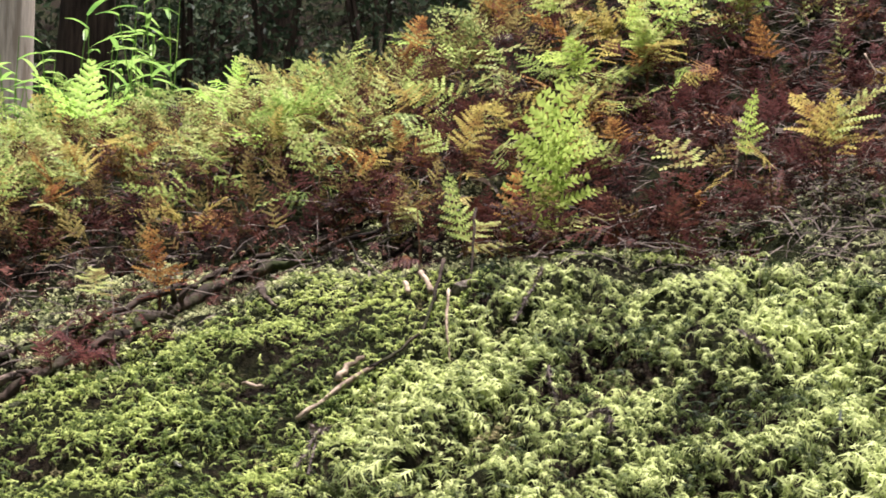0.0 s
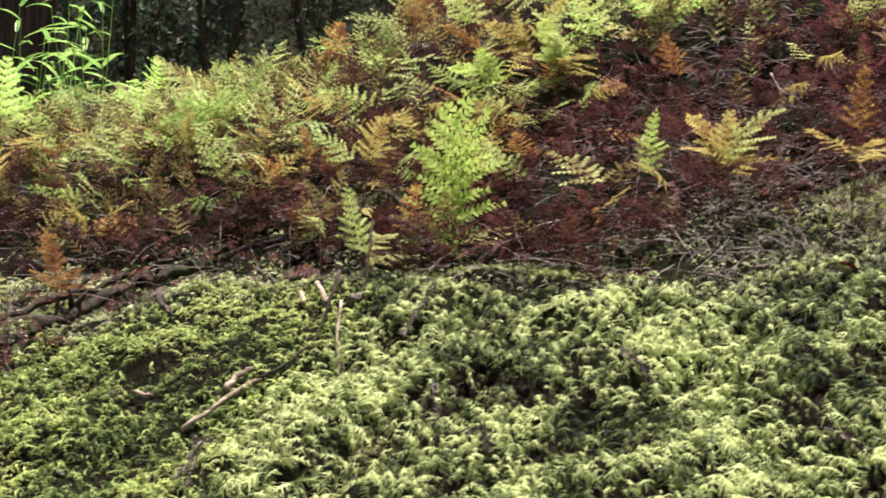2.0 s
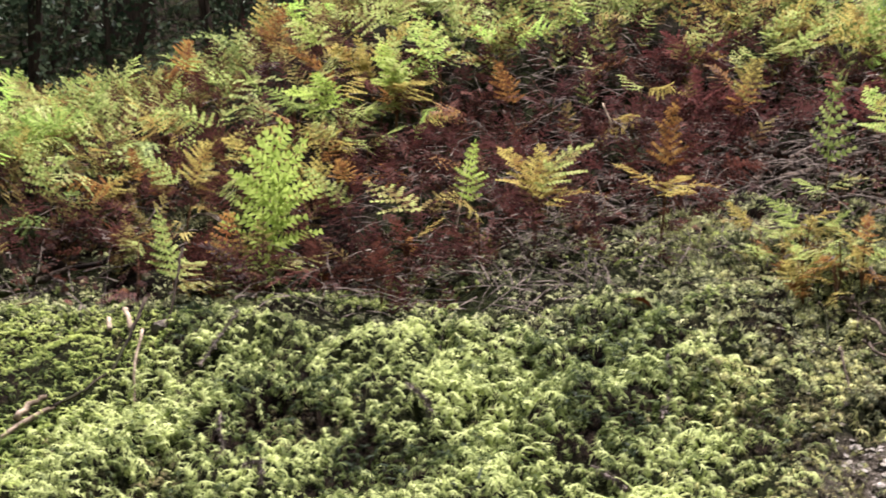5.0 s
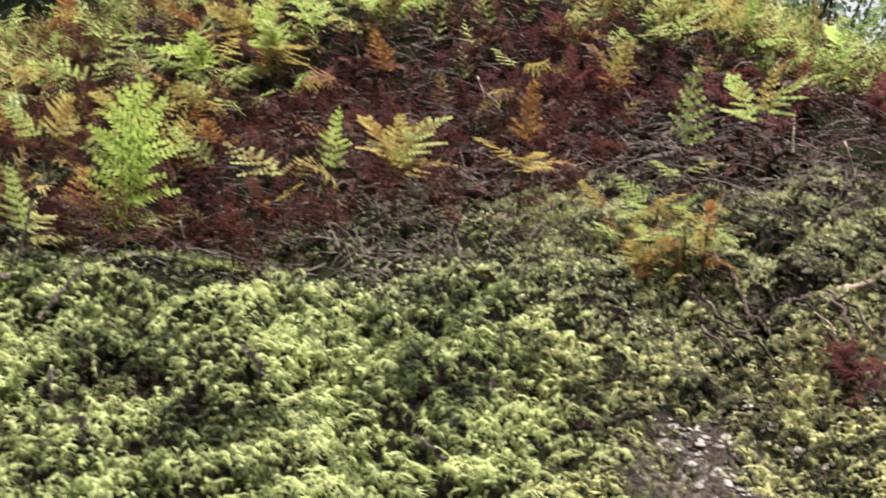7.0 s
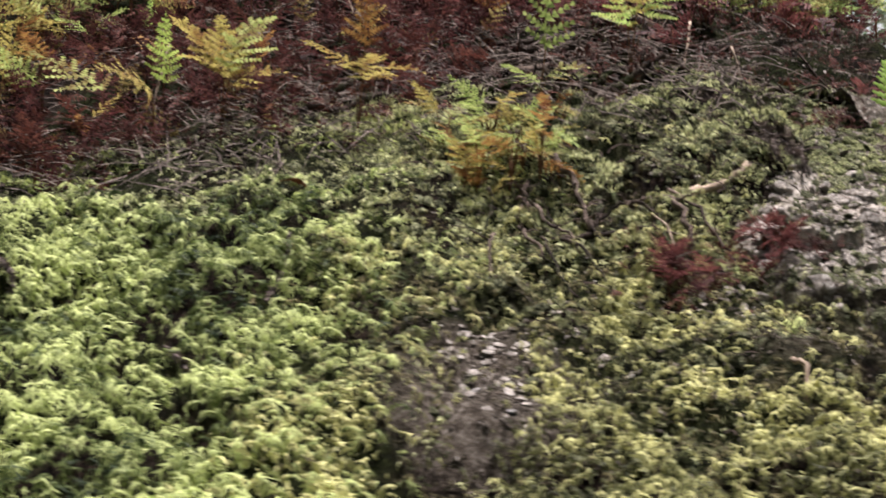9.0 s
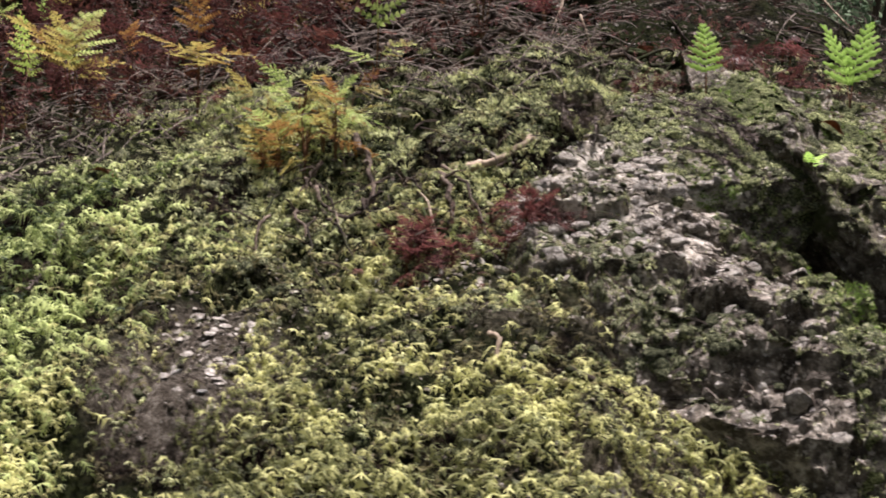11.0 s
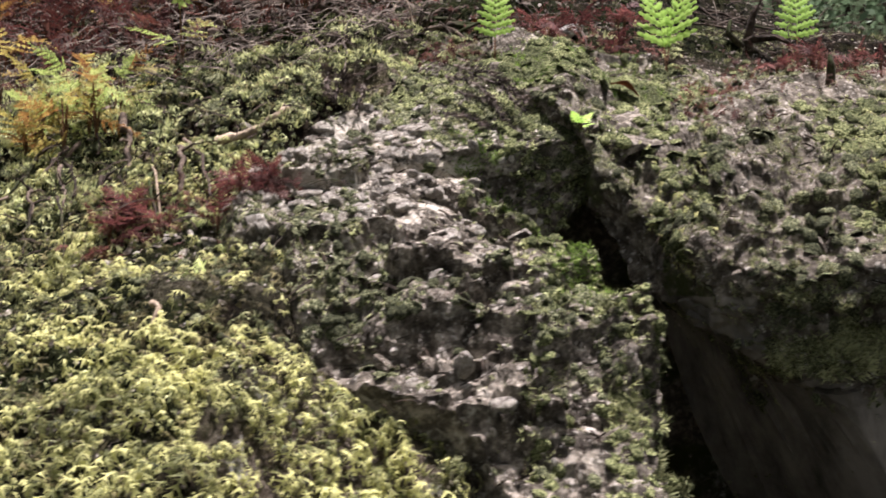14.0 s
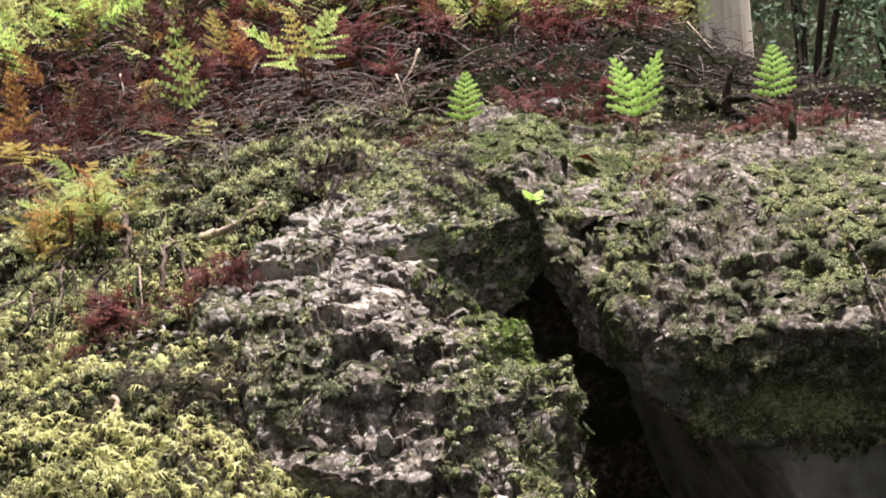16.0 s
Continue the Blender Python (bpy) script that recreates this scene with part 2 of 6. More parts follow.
def cushion_material(name, dark, mid, light):
    """Dense short moss: fuzzy at a millimetre's scale, patchy at a hand's."""
    m, nt, p, out = shader(name)
    fuzz = noise_fac(nt, 330.0, 3.0, 0.8)
    c = ramp(nt, fuzz, [(0.36, dark), (0.5, mid), (0.66, light)])
    c = mix(nt, ramp(nt, noise_fac(nt, 18.0, 4.0), [(0.42, 0.7), (0.58, 0.0)]), c, dark)
    nt.links.new(c, p.inputs["Base Color"])
    p.inputs["Roughness"].default_value = 0.95
    p.inputs["Specular IOR Level"].default_value = 0.1
    add_bump(nt, p, fuzz, 1.0, 0.012)
    return m


moss_pad = cushion_material("moss_pad", (0.022, 0.026, 0.014), (0.135, 0.147, 0.078), (0.58, 0.59, 0.35))
moss_pad_bright = cushion_material("moss_pad_bright", (0.026, 0.033, 0.015), (0.18, 0.205, 0.085), (0.66, 0.68, 0.34))
earth_mat = earth_material()
boulder_mat = rock_material("boulder_rock", (0.035, 0.028, 0.020), (0.14, 0.118, 0.092), (0.42, 0.375, 0.31), 0.66, 0.58, relief=0.010, fleck=0.5)
outcrop_mat = rock_material("outcrop_rock", (0.024, 0.019, 0.014), (0.124, 0.105, 0.083), (0.52, 0.46, 0.39), 0.60, 0.62, relief=0.007, spot=(1.06, 0.0, 1.62), fleck=0.35)
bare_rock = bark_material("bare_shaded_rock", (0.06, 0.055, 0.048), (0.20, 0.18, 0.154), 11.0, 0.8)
stone_mat = rock_material("lichened_stone", (0.24, 0.21, 0.18), (0.54, 0.49, 0.43), (0.80, 0.76, 0.70), 0.52, 0.68, 2.0)
loose_stone = rock_material("loose_stone", (0.20, 0.17, 0.14), (0.54, 0.49, 0.43), (0.84, 0.80, 0.74), 0.50, 0.64, 0.045, 0.0012)
loose_brown = rock_material("loose_brown_stone", (0.08, 0.065, 0.05), (0.30, 0.25, 0.20), (0.60, 0.53, 0.45), 0.60, 0.58, 0.045, 0.0012)
white_stone = rock_material("white_stone", (0.35, 0.33, 0.31), (0.62, 0.60, 0.57), (0.80, 0.78, 0.76), 0.7, 0.8, 0.045, 0.0012)


# ---- building blocks ----
def part(name, bm, material, parent=None, label="", smooth=False):
    me = bpy.data.meshes.new(name)
    bm.to_mesh(me)
    bm.free()
    me.materials.append(material)
    if smooth:
        me.polygons.foreach_set("use_smooth", [True] * len(me.polygons))
    ob = new(name, me)
    if parent:
        ob.parent = parent
    if label:
        tagged(ob, label)
    return ob


def sheet(name, verts, tris, material, smooth=False):
    """One mesh from numpy arrays of points and of triangles or quads."""
    verts, tris = np.asarray(verts, np.float32), np.asarray(tris, np.int32)
    k = tris.shape[1]
    me = bpy.data.meshes.new(name)
    me.vertices.add(len(verts))
    me.vertices.foreach_set("co", verts.ravel())
    me.loops.add(tris.size)
    me.loops.foreach_set("vertex_index", tris.ravel())
    me.polygons.add(len(tris))
    me.polygons.foreach_set("loop_start", np.arange(0, tris.size, k, dtype=np.int32))
    me.polygons.foreach_set("use_smooth", np.full(len(tris), smooth))
    me.update(calc_edges=True)
    me.materials.append(material)
    return me


def tube(bm, points, radii, sides=6):
    """A bent tapered tube along points."""
    rings = []
    for i, p in enumerate(points):
        a, b = Vector(points[max(i - 1, 0)]), Vector(points[min(i + 1, len(points) - 1)])
        d = (b - a).normalized()
        u = d.orthogonal().normalized() if abs(d.z) > 0.9 else d.cross(Vector((0, 0, 1))).normalized()
        w = d.cross(u)
        r = radii[i]
        rings.append([bm.verts.new(Vector(p) + r * (math.cos(t) * u + math.sin(t) * w)) for t in [2 * math.pi * k / sides for k in range(sides)]])
    for a, b in zip(rings, rings[1:]):
        for k in range(sides):
            bm.faces.new((a[k], a[(k + 1) % sides], b[(k + 1) % sides], b[k]))
    bm.faces.new(rings[0][::-1])
    bm.faces.new(rings[-1])


def hermite(xs, vs, q):
    """A smooth curve through the values vs at xs."""
    xs, vs, q = np.asarray(xs, float), np.asarray(vs, float), np.asarray(q, float)
    m = np.gradient(vs, xs)
    q = np.clip(q, xs[0], xs[-1])
    i = np.clip(np.searchsorted(xs, q) - 1, 0, len(xs) - 2)
    h = xs[i + 1] - xs[i]
    t = (q - xs[i]) / h
    return ((2 * t**3 - 3 * t**2 + 1) * vs[i] + (t**3 - 2 * t**2 + t) * h * m[i] + (3 * t**2 - 2 * t**3) * vs[i + 1] + (t**3 - t**2) * h * m[i + 1])


def hashed(ix, iy, seed):
    h = np.sin(ix * 127.1 + iy * 311.7 + seed * 74.7) * 43758.5453
    return h - np.floor(h)


def value_noise(x, y, size, seed):
    """Soft random field of about -1..1 with cells of that size."""
    u, v = np.asarray(x) / size, np.asarray(y) / size
    iu, iv = np.floor(u), np.floor(v)
    fu, fv = u - iu, v - iv
    fu, fv = fu * fu * (3 - 2 * fu), fv * fv * (3 - 2 * fv)
    a, b = hashed(iu, iv, seed), hashed(iu + 1, iv, seed)
    c, d = hashed(iu, iv + 1, seed), hashed(iu + 1, iv + 1, seed)
    return 2 * ((a * (1 - fu) + b * fu) * (1 - fv) + (c * (1 - fu) + d * fu) * fv) - 1


def rugged(x, y, size, seed, octaves=4):
    return sum(0.5**o * value_noise(x, y, size / 2**o, seed + o * 13) for o in range(octaves))


def cells(x, y, size, seed):
    """Distances to the nearest and second nearest of scattered centres, and the nearest one's own value."""
    u, v = np.asarray(x) / size, np.asarray(y) / size
    iu, iv = np.floor(u), np.floor(v)
    f1, f2, val = np.full(u.shape, 9.0), np.full(u.shape, 9.0), np.zeros(u.shape)
    for dx in (-1, 0, 1):
        for dy in (-1, 0, 1):
            cx, cy = iu + dx, iv + dy
            px, py = cx + hashed(cx, cy, seed), cy + hashed(cx, cy, seed + 5)
            d = np.hypot(px - u, py - v)
            near = d < f1
            f2 = np.where(near, f1, np.minimum(f2, d))
            val = np.where(near, hashed(cx, cy, seed + 9), val)
            f1 = np.where(near, d, f1)
    return f1, f2, val


def hashed3(c, seed):
    h = np.sin(c[..., 0] * 127.1 + c[..., 1] * 311.7 + c[..., 2] * 74.7 + seed * 53.3) * 43758.5453
    return h - np.floor(h)


def facets(p, size, seed, tilt):
    """Broken rock: flat pieces of about that size, each at its own height and slant; and how near each point is to a joint."""
    u = np.asarray(p) / size
    whole = np.floor(u)
    first, second, out = np.full(u.shape[:-1], 9.0), np.full(u.shape[:-1], 9.0), np.zeros(u.shape[:-1])
    for cell in itertools.product((-1, 0, 1), repeat=3):
        c = whole + np.array(cell)
        off = u - c - np.stack([hashed3(c, seed + k) for k in (0, 1, 2)], -1)
        d = np.linalg.norm(off, axis=-1)
        slant = np.stack([hashed3(c, seed + k) - 0.5 for k in (4, 5, 6)], -1)
        h = 0.26 * (hashed3(c, seed + 8) - 0.5) + tilt * (slant * off).sum(-1)
        near = d < first
        second = np.where(near, first, np.minimum(second, d))
        out = np.where(near, h, out)
        first = np.where(near, d, first)
    return out * size, np.clip(1 - (second - first) / 0.12, 0, 1)


def step(a, b, q):
    t = np.clip((np.asarray(q, float) - a) / (b - a), 0, 1)
    return t * t * (3 - 2 * t)


# ---- the bank ----
ACROSS = [-40, -6, -1.6, -0.95, -0.75, -0.55, -0.4, -0.2, 0, 0.2, 0.4, 0.6, 0.8, 1.0, 1.2, 1.5, 2.5, 6, 40]
RISE = [-0.9, -0.75, -0.37, -0.27, -0.23, -0.18, -0.145, -0.11, -0.085, -0.06, -0.022, -0.005, 0.025, 0.05, 0.045, 0.02, -0.08, -0.5, -0.6]
ALONG = [-40, -1.6, -1.2, -0.95, -0.7, -0.5, -0.3, 0, 0.2, 0.4, 0.6, 0.8, 1.0, 1.3, 1.8, 2.6, 4, 6, 10, 40, 200]
HEIGHT = [-0.3, 0.0, 0.05, 0.5, 1.06, 1.262, 1.378, 1.545, 1.656, 1.757, 1.838, 1.94, 2.04, 2.16, 2.29, 2.35, 2.42, 2.55, 2.75, 4.0, 8]


def crack_side(y):
    """Where the rock's east shoulder breaks off."""
    y = np.asarray(y, float)
    return 1.235 - 0.55 * np.maximum(y, -0.17) - 0.12 * np.minimum(y + 0.17, 0)


def zones(x, y):
    """How much each kind of cover holds: fine moss, feather moss, golden moss, bare rock, fern slope."""
    w = 0.05 * rugged(x, y, 0.22, 3, 3)
    top = hermite([-1.5, -1.0, -0.8, -0.5, -0.35, -0.2, 0.1, 0.3, 0.46, 0.65, 0.9, 1.4], [0.08, 0.16, 0.30, 0.35, 0.30, 0.21, 0.20, 0.13, 0.05, 0.02, 0.0, -0.05], x) + w
    low = step(0.05, -0.04, y - top)
    west = step(0.06, -0.06, x - (-0.42 + 0.55 * y) + w)
    edge = hermite([-0.7, -0.47, -0.38, -0.34, -0.30, -0.22, -0.14, 0.0, 0.1, 0.3], [1.36, 1.26, 1.15, 1.03, 0.98, 0.94, 0.92, 0.95, 1.02, 1.08], y)
    rocky = step(-0.06, 0.08, x - edge + 1.8 * w) * step(0.62, 0.4, y)
    gold = step(-0.20, 0.12, x - (0.50 + 0.25 * y) + 1.5 * w) * (1 - rocky) * step(0.34, 0.22, y + w)
    feather = low * (1 - west) * (1 - gold) * (1 - rocky)
    fine = low * west * (1 - gold)
    ferny = (1 - low) * (1 - gold) * (1 - rocky) * step(1.15, 0.95, x + 0 * y)
    return fine, feather, gold, rocky, ferny


def rock_moss(x, y):
    """Where cushions of moss sit on the rock and the ledge."""
    return step(0.02, 0.22, rugged(x, 1.3 * y, 0.085, 37, 4))


def cushions(x, y):
    """Lumpy moss cushions, 1 on their crowns and 0 in the hollows between."""
    wx, wy = x + 0.03 * rugged(x, y, 0.09, 41, 3), y + 0.03 * rugged(x, y, 0.09, 47, 3)
    big = cells(wx, 1.2 * wy, 0.16, 7)[0]
    dome = np.sqrt(np.clip(1 - (big / 0.95) ** 2, 0, 1))
    return np.clip(0.45 * dome + 0.28 + 0.30 * rugged(wx, 1.3 * wy, 0.075, 17, 3) + 0.10 * rugged(x, y, 0.3, 18, 2), 0, 1)


def bank(x, y, cleft=1.0):
    """Height of the ground, with the crack or, for cleft 0, without it."""
    x, y = np.asarray(x, float), np.asarray(y, float)
    near = step(-1.25, -0.75, y) * step(3.0, 1.6, np.abs(x - 0.4)) * step(3.0, 1.6, y)
    z = hermite(ALONG, HEIGHT, y) + hermite(ACROSS, RISE, x) * step(-1.5, -0.6, y)
    z = z - 0.085 * np.exp(-(((x + 0.15) / 0.28) ** 2) - ((y - 0.48) / 0.11) ** 2)
    z = z + 0.20 * step(-0.55, 0.0, x) * step(1.2, 0.85, x) * step(0.88, 1.5, y) * step(9.0, 4.0, y)
    z = z + 0.035 * np.exp(-(((x - 1.22) / 0.13) ** 2) - ((y - 0.22) / 0.12) ** 2)
    z = z - 0.65 * np.clip(-0.275 - y, 0, 0.3) * step(-1.1, -0.9, y) * step(0.97, 1.08, x) * step(1.7, 1.45, x)
    z = z - 0.026 * np.exp(-(((x - 0.12) / 0.22) ** 2) - ((y - 0.30) / 0.10) ** 2)
    z = z + 0.022 * np.exp(-(((x - 0.78) / 0.15) ** 2) - ((y + 0.03) / 0.13) ** 2) + 0.03 * np.exp(-(((x - 0.54) / 0.12) ** 2) - ((y + 0.28) / 0.12) ** 2)
    z = z - 0.07 * np.exp(-(((x - 0.75) / 0.08) ** 2) - ((y - 0.07) / 0.045) ** 2)
    z = z - 0.6 * np.maximum(np.minimum(y, 2.0) - 0.72, 0) * step(1.3, 2.0, x)
    fine, feather, gold, rocky, ferny = zones(x, y)
    cushion = cushions(x, y)
    z = z + near * (0.088 * feather + 0.045 * fine + 0.088 * gold) * (cushion - 0.55)
    z = z - near * 0.03 * rocky + near * 0.034 * np.clip(gold + 0.7 * ferny * step(0.4, 0.55, x) * step(0.6, 0.45, y), 0, 1) * step(-0.1, 0.1, y) * rock_moss(x, y)
    z = z + near * (0.012 * rugged(x, y, 0.12, 71, 4) + 0.022 * ferny * rugged(x, y, 0.16, 79, 3))
    z = z + near * 0.03 * step(0.85, 1.0, x) * step(0.42, 0.55, y) * rugged(0.6 * x, 2.2 * y, 0.14, 99, 3)
    ledge = np.maximum(0, 1 - np.abs(y - (0.47 + 0.06 * value_noise(x, y, 0.3, 5))) / 0.10) * step(0.45, 0.7, x) * step(1.5, 1.2, x)
    z = z + near * 0.03 * ledge * np.sin(y * 110 + 2.5 * value_noise(x, y, 0.15, 8))
    side = x - crack_side(y) + 0.17 + 0.03 * rugged(x, y, 0.09, 83, 3)
    gap = step(0.0, 0.05, side) * step(0.15, 0.07, y) * step(3.2, 2.6, x)
    z = z - near * 0.5 * cleft * gap
    hill = 0.4 * np.maximum(y - 9, 0) * step(0.34, 0.28, (x - 1) / np.maximum(y + 2, 1))
    z = z + hill
    far = step(3, 9, np.hypot(x - 0.4, y))
    return z + far * 0.15 * rugged(x, y, 3.0, 91, 3)


def axis(near_a, near_b, fine, far_a, far_b):
    out = list(np.arange(near_a, near_b + fine / 2, fine))
    s, v = fine, near_b
    while v < far_b:
        s *= 1.16
        v += s
        out.append(v)
    s, v = fine, near_a
    while v > far_a:
        s *= 1.16
        v -= s
        out.insert(0, v)
    return np.array(out)


gx, gy = axis(-1.25, 1.6, 0.0085, -300, 300), axis(-0.62, 0.9, 0.0085, -300, 300)
XX, YY = np.meshgrid(gx, gy)
ZZ = bank(XX, YY)
nx, ny = len(gx), len(gy)
idx = np.arange(nx * ny).reshape(ny, nx)
quads = np.stack([idx[:-1, :-1], idx[:-1, 1:], idx[1:, 1:], idx[1:, :-1]], -1).reshape(-1, 4)
ground = new("ground", sheet("ground", np.stack([XX, YY, ZZ], -1).reshape(-1, 3), quads, earth_mat, True))
tagged(ground, "mossy earth bank with broken lichened rock", "ground", kind="structure")


def slope_at(x, y, d=0.02):
    zx = (bank(x + d, y) - bank(x - d, y)) / (2 * d)
    zy = (bank(x, y + d) - bank(x, y - d)) / (2 * d)
    n = np.stack([-zx, -zy, np.ones_like(zx)], -1)
    return n / np.linalg.norm(n, axis=-1, keepdims=True)


def scatter(name, templates, pos, ahead, up, size, rng, material, smooth=False):
    """One mesh of many small shapes: each template's y runs along ahead, its z along up."""
    right = np.cross(ahead, up)
    right /= np.linalg.norm(right, axis=1, keepdims=True) + 1e-9
    up = np.cross(right, ahead)
    pick = rng.integers(0, len(templates), len(pos))
    vs, fs, along, base = [], [], [], 0
    for k, (tv, tf, *ta) in enumerate(templates):
        sel = np.nonzero(pick == k)[0]
        if not len(sel):
            continue
        s = size[sel][:, None, None]
        v = tv[None, :, 0:1] * right[sel][:, None] + tv[None, :, 1:2] * ahead[sel][:, None] + tv[None, :, 2:3] * up[sel][:, None]
        v = v * s + pos[sel][:, None]
        f = tf[None] + (np.arange(len(sel)) * len(tv))[:, None, None] + base
        vs.append(v.reshape(-1, 3))
        fs.append(f.reshape(-1, 3))
        along.append(np.tile(ta[0] if ta else np.ones(len(tv)), len(sel)))
        base += len(sel) * len(tv)
    me = sheet(name, np.concatenate(vs), np.concatenate(fs), material, smooth)
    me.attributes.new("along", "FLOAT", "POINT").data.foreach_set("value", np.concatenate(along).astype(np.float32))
    return new(name, me)


def moss_shoot(rng, pairs, width, lift, droop, fill=0.42):
    """A feathery moss shoot of length 1: an arching stem with short toothed branchlets, and how far along each point lies."""
    s = np.linspace(0, 1, pairs + 1)
    bow = rng.uniform(-0.25, 0.25)
    c = np.stack([bow * s * s, s * (1 - 0.3 * s * s), lift * np.sin(np.pi * 0.7 * s) - droop * s**2.5], 1)
    th = 0.03 * (1.2 - s)
    left, right = c + np.stack([-th, 0 * s, 0 * s], 1), c + np.stack([th, 0 * s, 0 * s], 1)
    verts, far = list(left) + list(right), list(s) + list(s)
    n, faces = pairs + 1, []
    for i in range(pairs):
        faces += [(i, n + i, n + i + 1), (i, n + i + 1, i + 1)]
        w = width * (0.45 + 0.55 * math.sin(math.pi * min(1, 0.2 + 0.75 * s[i]))) * rng.uniform(0.5, 1.35)
        t = (c[i + 1] - c[i]) / np.linalg.norm(c[i + 1] - c[i])
        for side, o in ((-1, 0), (1, n)):
            root = np.array(verts[o + i])
            on = root + (np.array(verts[o + i + 1]) - root) * fill
            tip = c[i] + t * (0.05 + rng.uniform(0.25, 0.8) * w) + np.array([side * w * rng.uniform(0.6, 1.2), 0, -0.4 * w + rng.uniform(-0.16, 0.12)])
            verts += [on, tip]
            far += [s[i], min(1, s[i] + 0.35)]
            k = len(verts)
            faces.append((o + i, k - 1, k - 2) if side > 0 else (k - 2, k - 1, o + i))
    verts.append(c[-1] + (c[-1] - c[-2]) * 0.8)
    far.append(1.0)
    faces.append((n - 1, 2 * n - 1, len(verts) - 1))
    return np.array(verts), np.array(faces), np.array(far)


def tuft(rng, blades=9):
    """A small fuzzy tuft of moss."""
    verts, faces, far = [], [], []
    for k in range(blades):
        a, lean = k * 2.4 + rng.uniform(-0.5, 0.5), rng.uniform(0.1, 1.3)
        d = np.array([math.cos(a) * lean, math.sin(a) * lean, 1.0])
        d /= np.linalg.norm(d)
        q = np.array([-math.sin(a), math.cos(a), 0]) * rng.uniform(0.06, 0.12)
        l, o = rng.uniform(0.6, 1.0), len(verts)
        root = np.array([0, 0, -0.15]) + 0.35 * np.array([d[0], d[1], 0])
        verts += [root - q, root + q, root + d * l]
        far += [0.35, 0.35, 0.9]
        faces.append((o, o + 1, o + 2))
    return np.array(verts), np.array(faces), np.array(far)


def pad(seed):
    """A lumpy cushion of moss, radius 1, flat below."""
    bm = bmesh.new()
    bmesh.ops.create_icosphere(bm, subdivisions=2, radius=1)
    bmesh.ops.delete(bm, geom=[v for v in bm.verts if v.co.z < -0.35], context="VERTS")
    for v in bm.verts:
        v.co *= 1 + 0.35 * noise.noise(v.co * 1.7 + Vector((seed * 3.1, 0, 0)))
        v.co.z *= 0.45
    bm.verts.index_update()
    out = np.array([v.co for v in bm.verts]), np.array([[v.index for v in f.verts] for f in bm.faces])
    bm.free()
    return out


PADS = [pad(k) for k in range(6)]


def lay(rng, count, box, weight):
    """Random places in the box, kept by a weight of 0..1."""
    x, y = rng.uniform(box[0], box[1], count), rng.uniform(box[2], box[3], count)
    inside = np.minimum(np.minimum(x - box[0], box[1] - x), np.minimum(y - box[2], box[3] - y)) + 0.05 * rugged(x, y, 0.12, 88, 3)
    keep = rng.random(count) < weight(x, y) * step(-0.02, 0.09, inside)
    return x[keep], y[keep]


def downhill(rng, x, y, spread, lift):
    """Directions that point down the slope, fanned by spread (radians) and raised by lift."""
    n = slope_at(x, y)
    d = np.stack([n[:, 0], n[:, 1] - 0.25, -0.45 + 0 * x], -1)
    d -= (d * n).sum(1, keepdims=True) * n
    d /= np.linalg.norm(d, axis=1, keepdims=True) + 1e-9
    e = np.cross(n, d)
    a = rng.normal(0, spread, len(x))[:, None]
    d = np.cos(a) * d + np.sin(a) * e + lift * n * rng.uniform(0.4, 1.3, (len(x), 1))
    return d / np.linalg.norm(d, axis=1, keepdims=True), n


rng = np.random.default_rng(4)
feathers = [moss_shoot(rng, 7, rng.uniform(0.15, 0.30), rng.uniform(0.15, 0.38), rng.uniform(0.15, 0.9), 0.5) for _ in range(14)]
shorts = [moss_shoot(rng, 3, rng.uniform(0.20, 0.32), rng.uniform(0.1, 0.4), rng.uniform(0.1, 0.7), 0.45) for _ in range(8)]
tufts = [tuft(rng) for _ in range(5)]
strands = [moss_shoot(rng, 5, rng.uniform(0.11, 0.18), rng.uniform(0.08, 0.28), rng.uniform(0.1, 0.6), 0.5) for _ in range(8)]


def moss_cover(name, label, count, box, weight, shapes, lo, hi, spread, lift, material):
    x, y = lay(rng, count, box, lambda x, y: weight(x, y) * BARE(x, y))
    d, n = downhill(rng, x, y, spread, lift)
    size = (lo + (hi - lo) * rng.random(len(x)) ** 1.5) * (1 + 0.28 * np.clip(rugged(x, y, 0.14, 15, 2), -0.9, 0.9))
    pos = np.stack([x, y, bank(x, y)], -1) + n * (0.002 + 0.1 * size[:, None])
    ob = scatter(name, shapes, pos, d, n, size, rng, material)
    return tagged(ob, label, "moss", kind="stuff")


hollow = lambda x, y: 0.03 + 0.97 * step(0.20, 0.52, cushions(x, y))
LEDGE = lambda x, y: step(0.36, 0.52, x + 0.3 * (y - 0.3)) * step(0.56, 0.44, y) * step(-0.08, 0.06, y) * step(1.5, 1.3, x) * (1 - 0.8 * zones(x, y)[3])
patchy = lambda x, y: 0.10 + 0.90 * step(-0.35, 0.25, rugged(x, y, 0.13, 33, 4))
BARE = lambda x, y: 1 - 0.86 * step(0.25, 0.75, np.exp(-(((x - 0.58) / 0.062) ** 2 + ((y + 0.30) / 0.135) ** 2)) * (1 + 0.8 * rugged(x, y, 0.06, 35, 3))) - 0.6 * np.exp(-(((x - 0.84) / 0.12) ** 2 + ((y + 0.18) / 0.07) ** 2)) - 0.7 * np.exp(-(((x - 0.225) / 0.035) ** 2 + ((y + 0.17) / 0.05) ** 2))
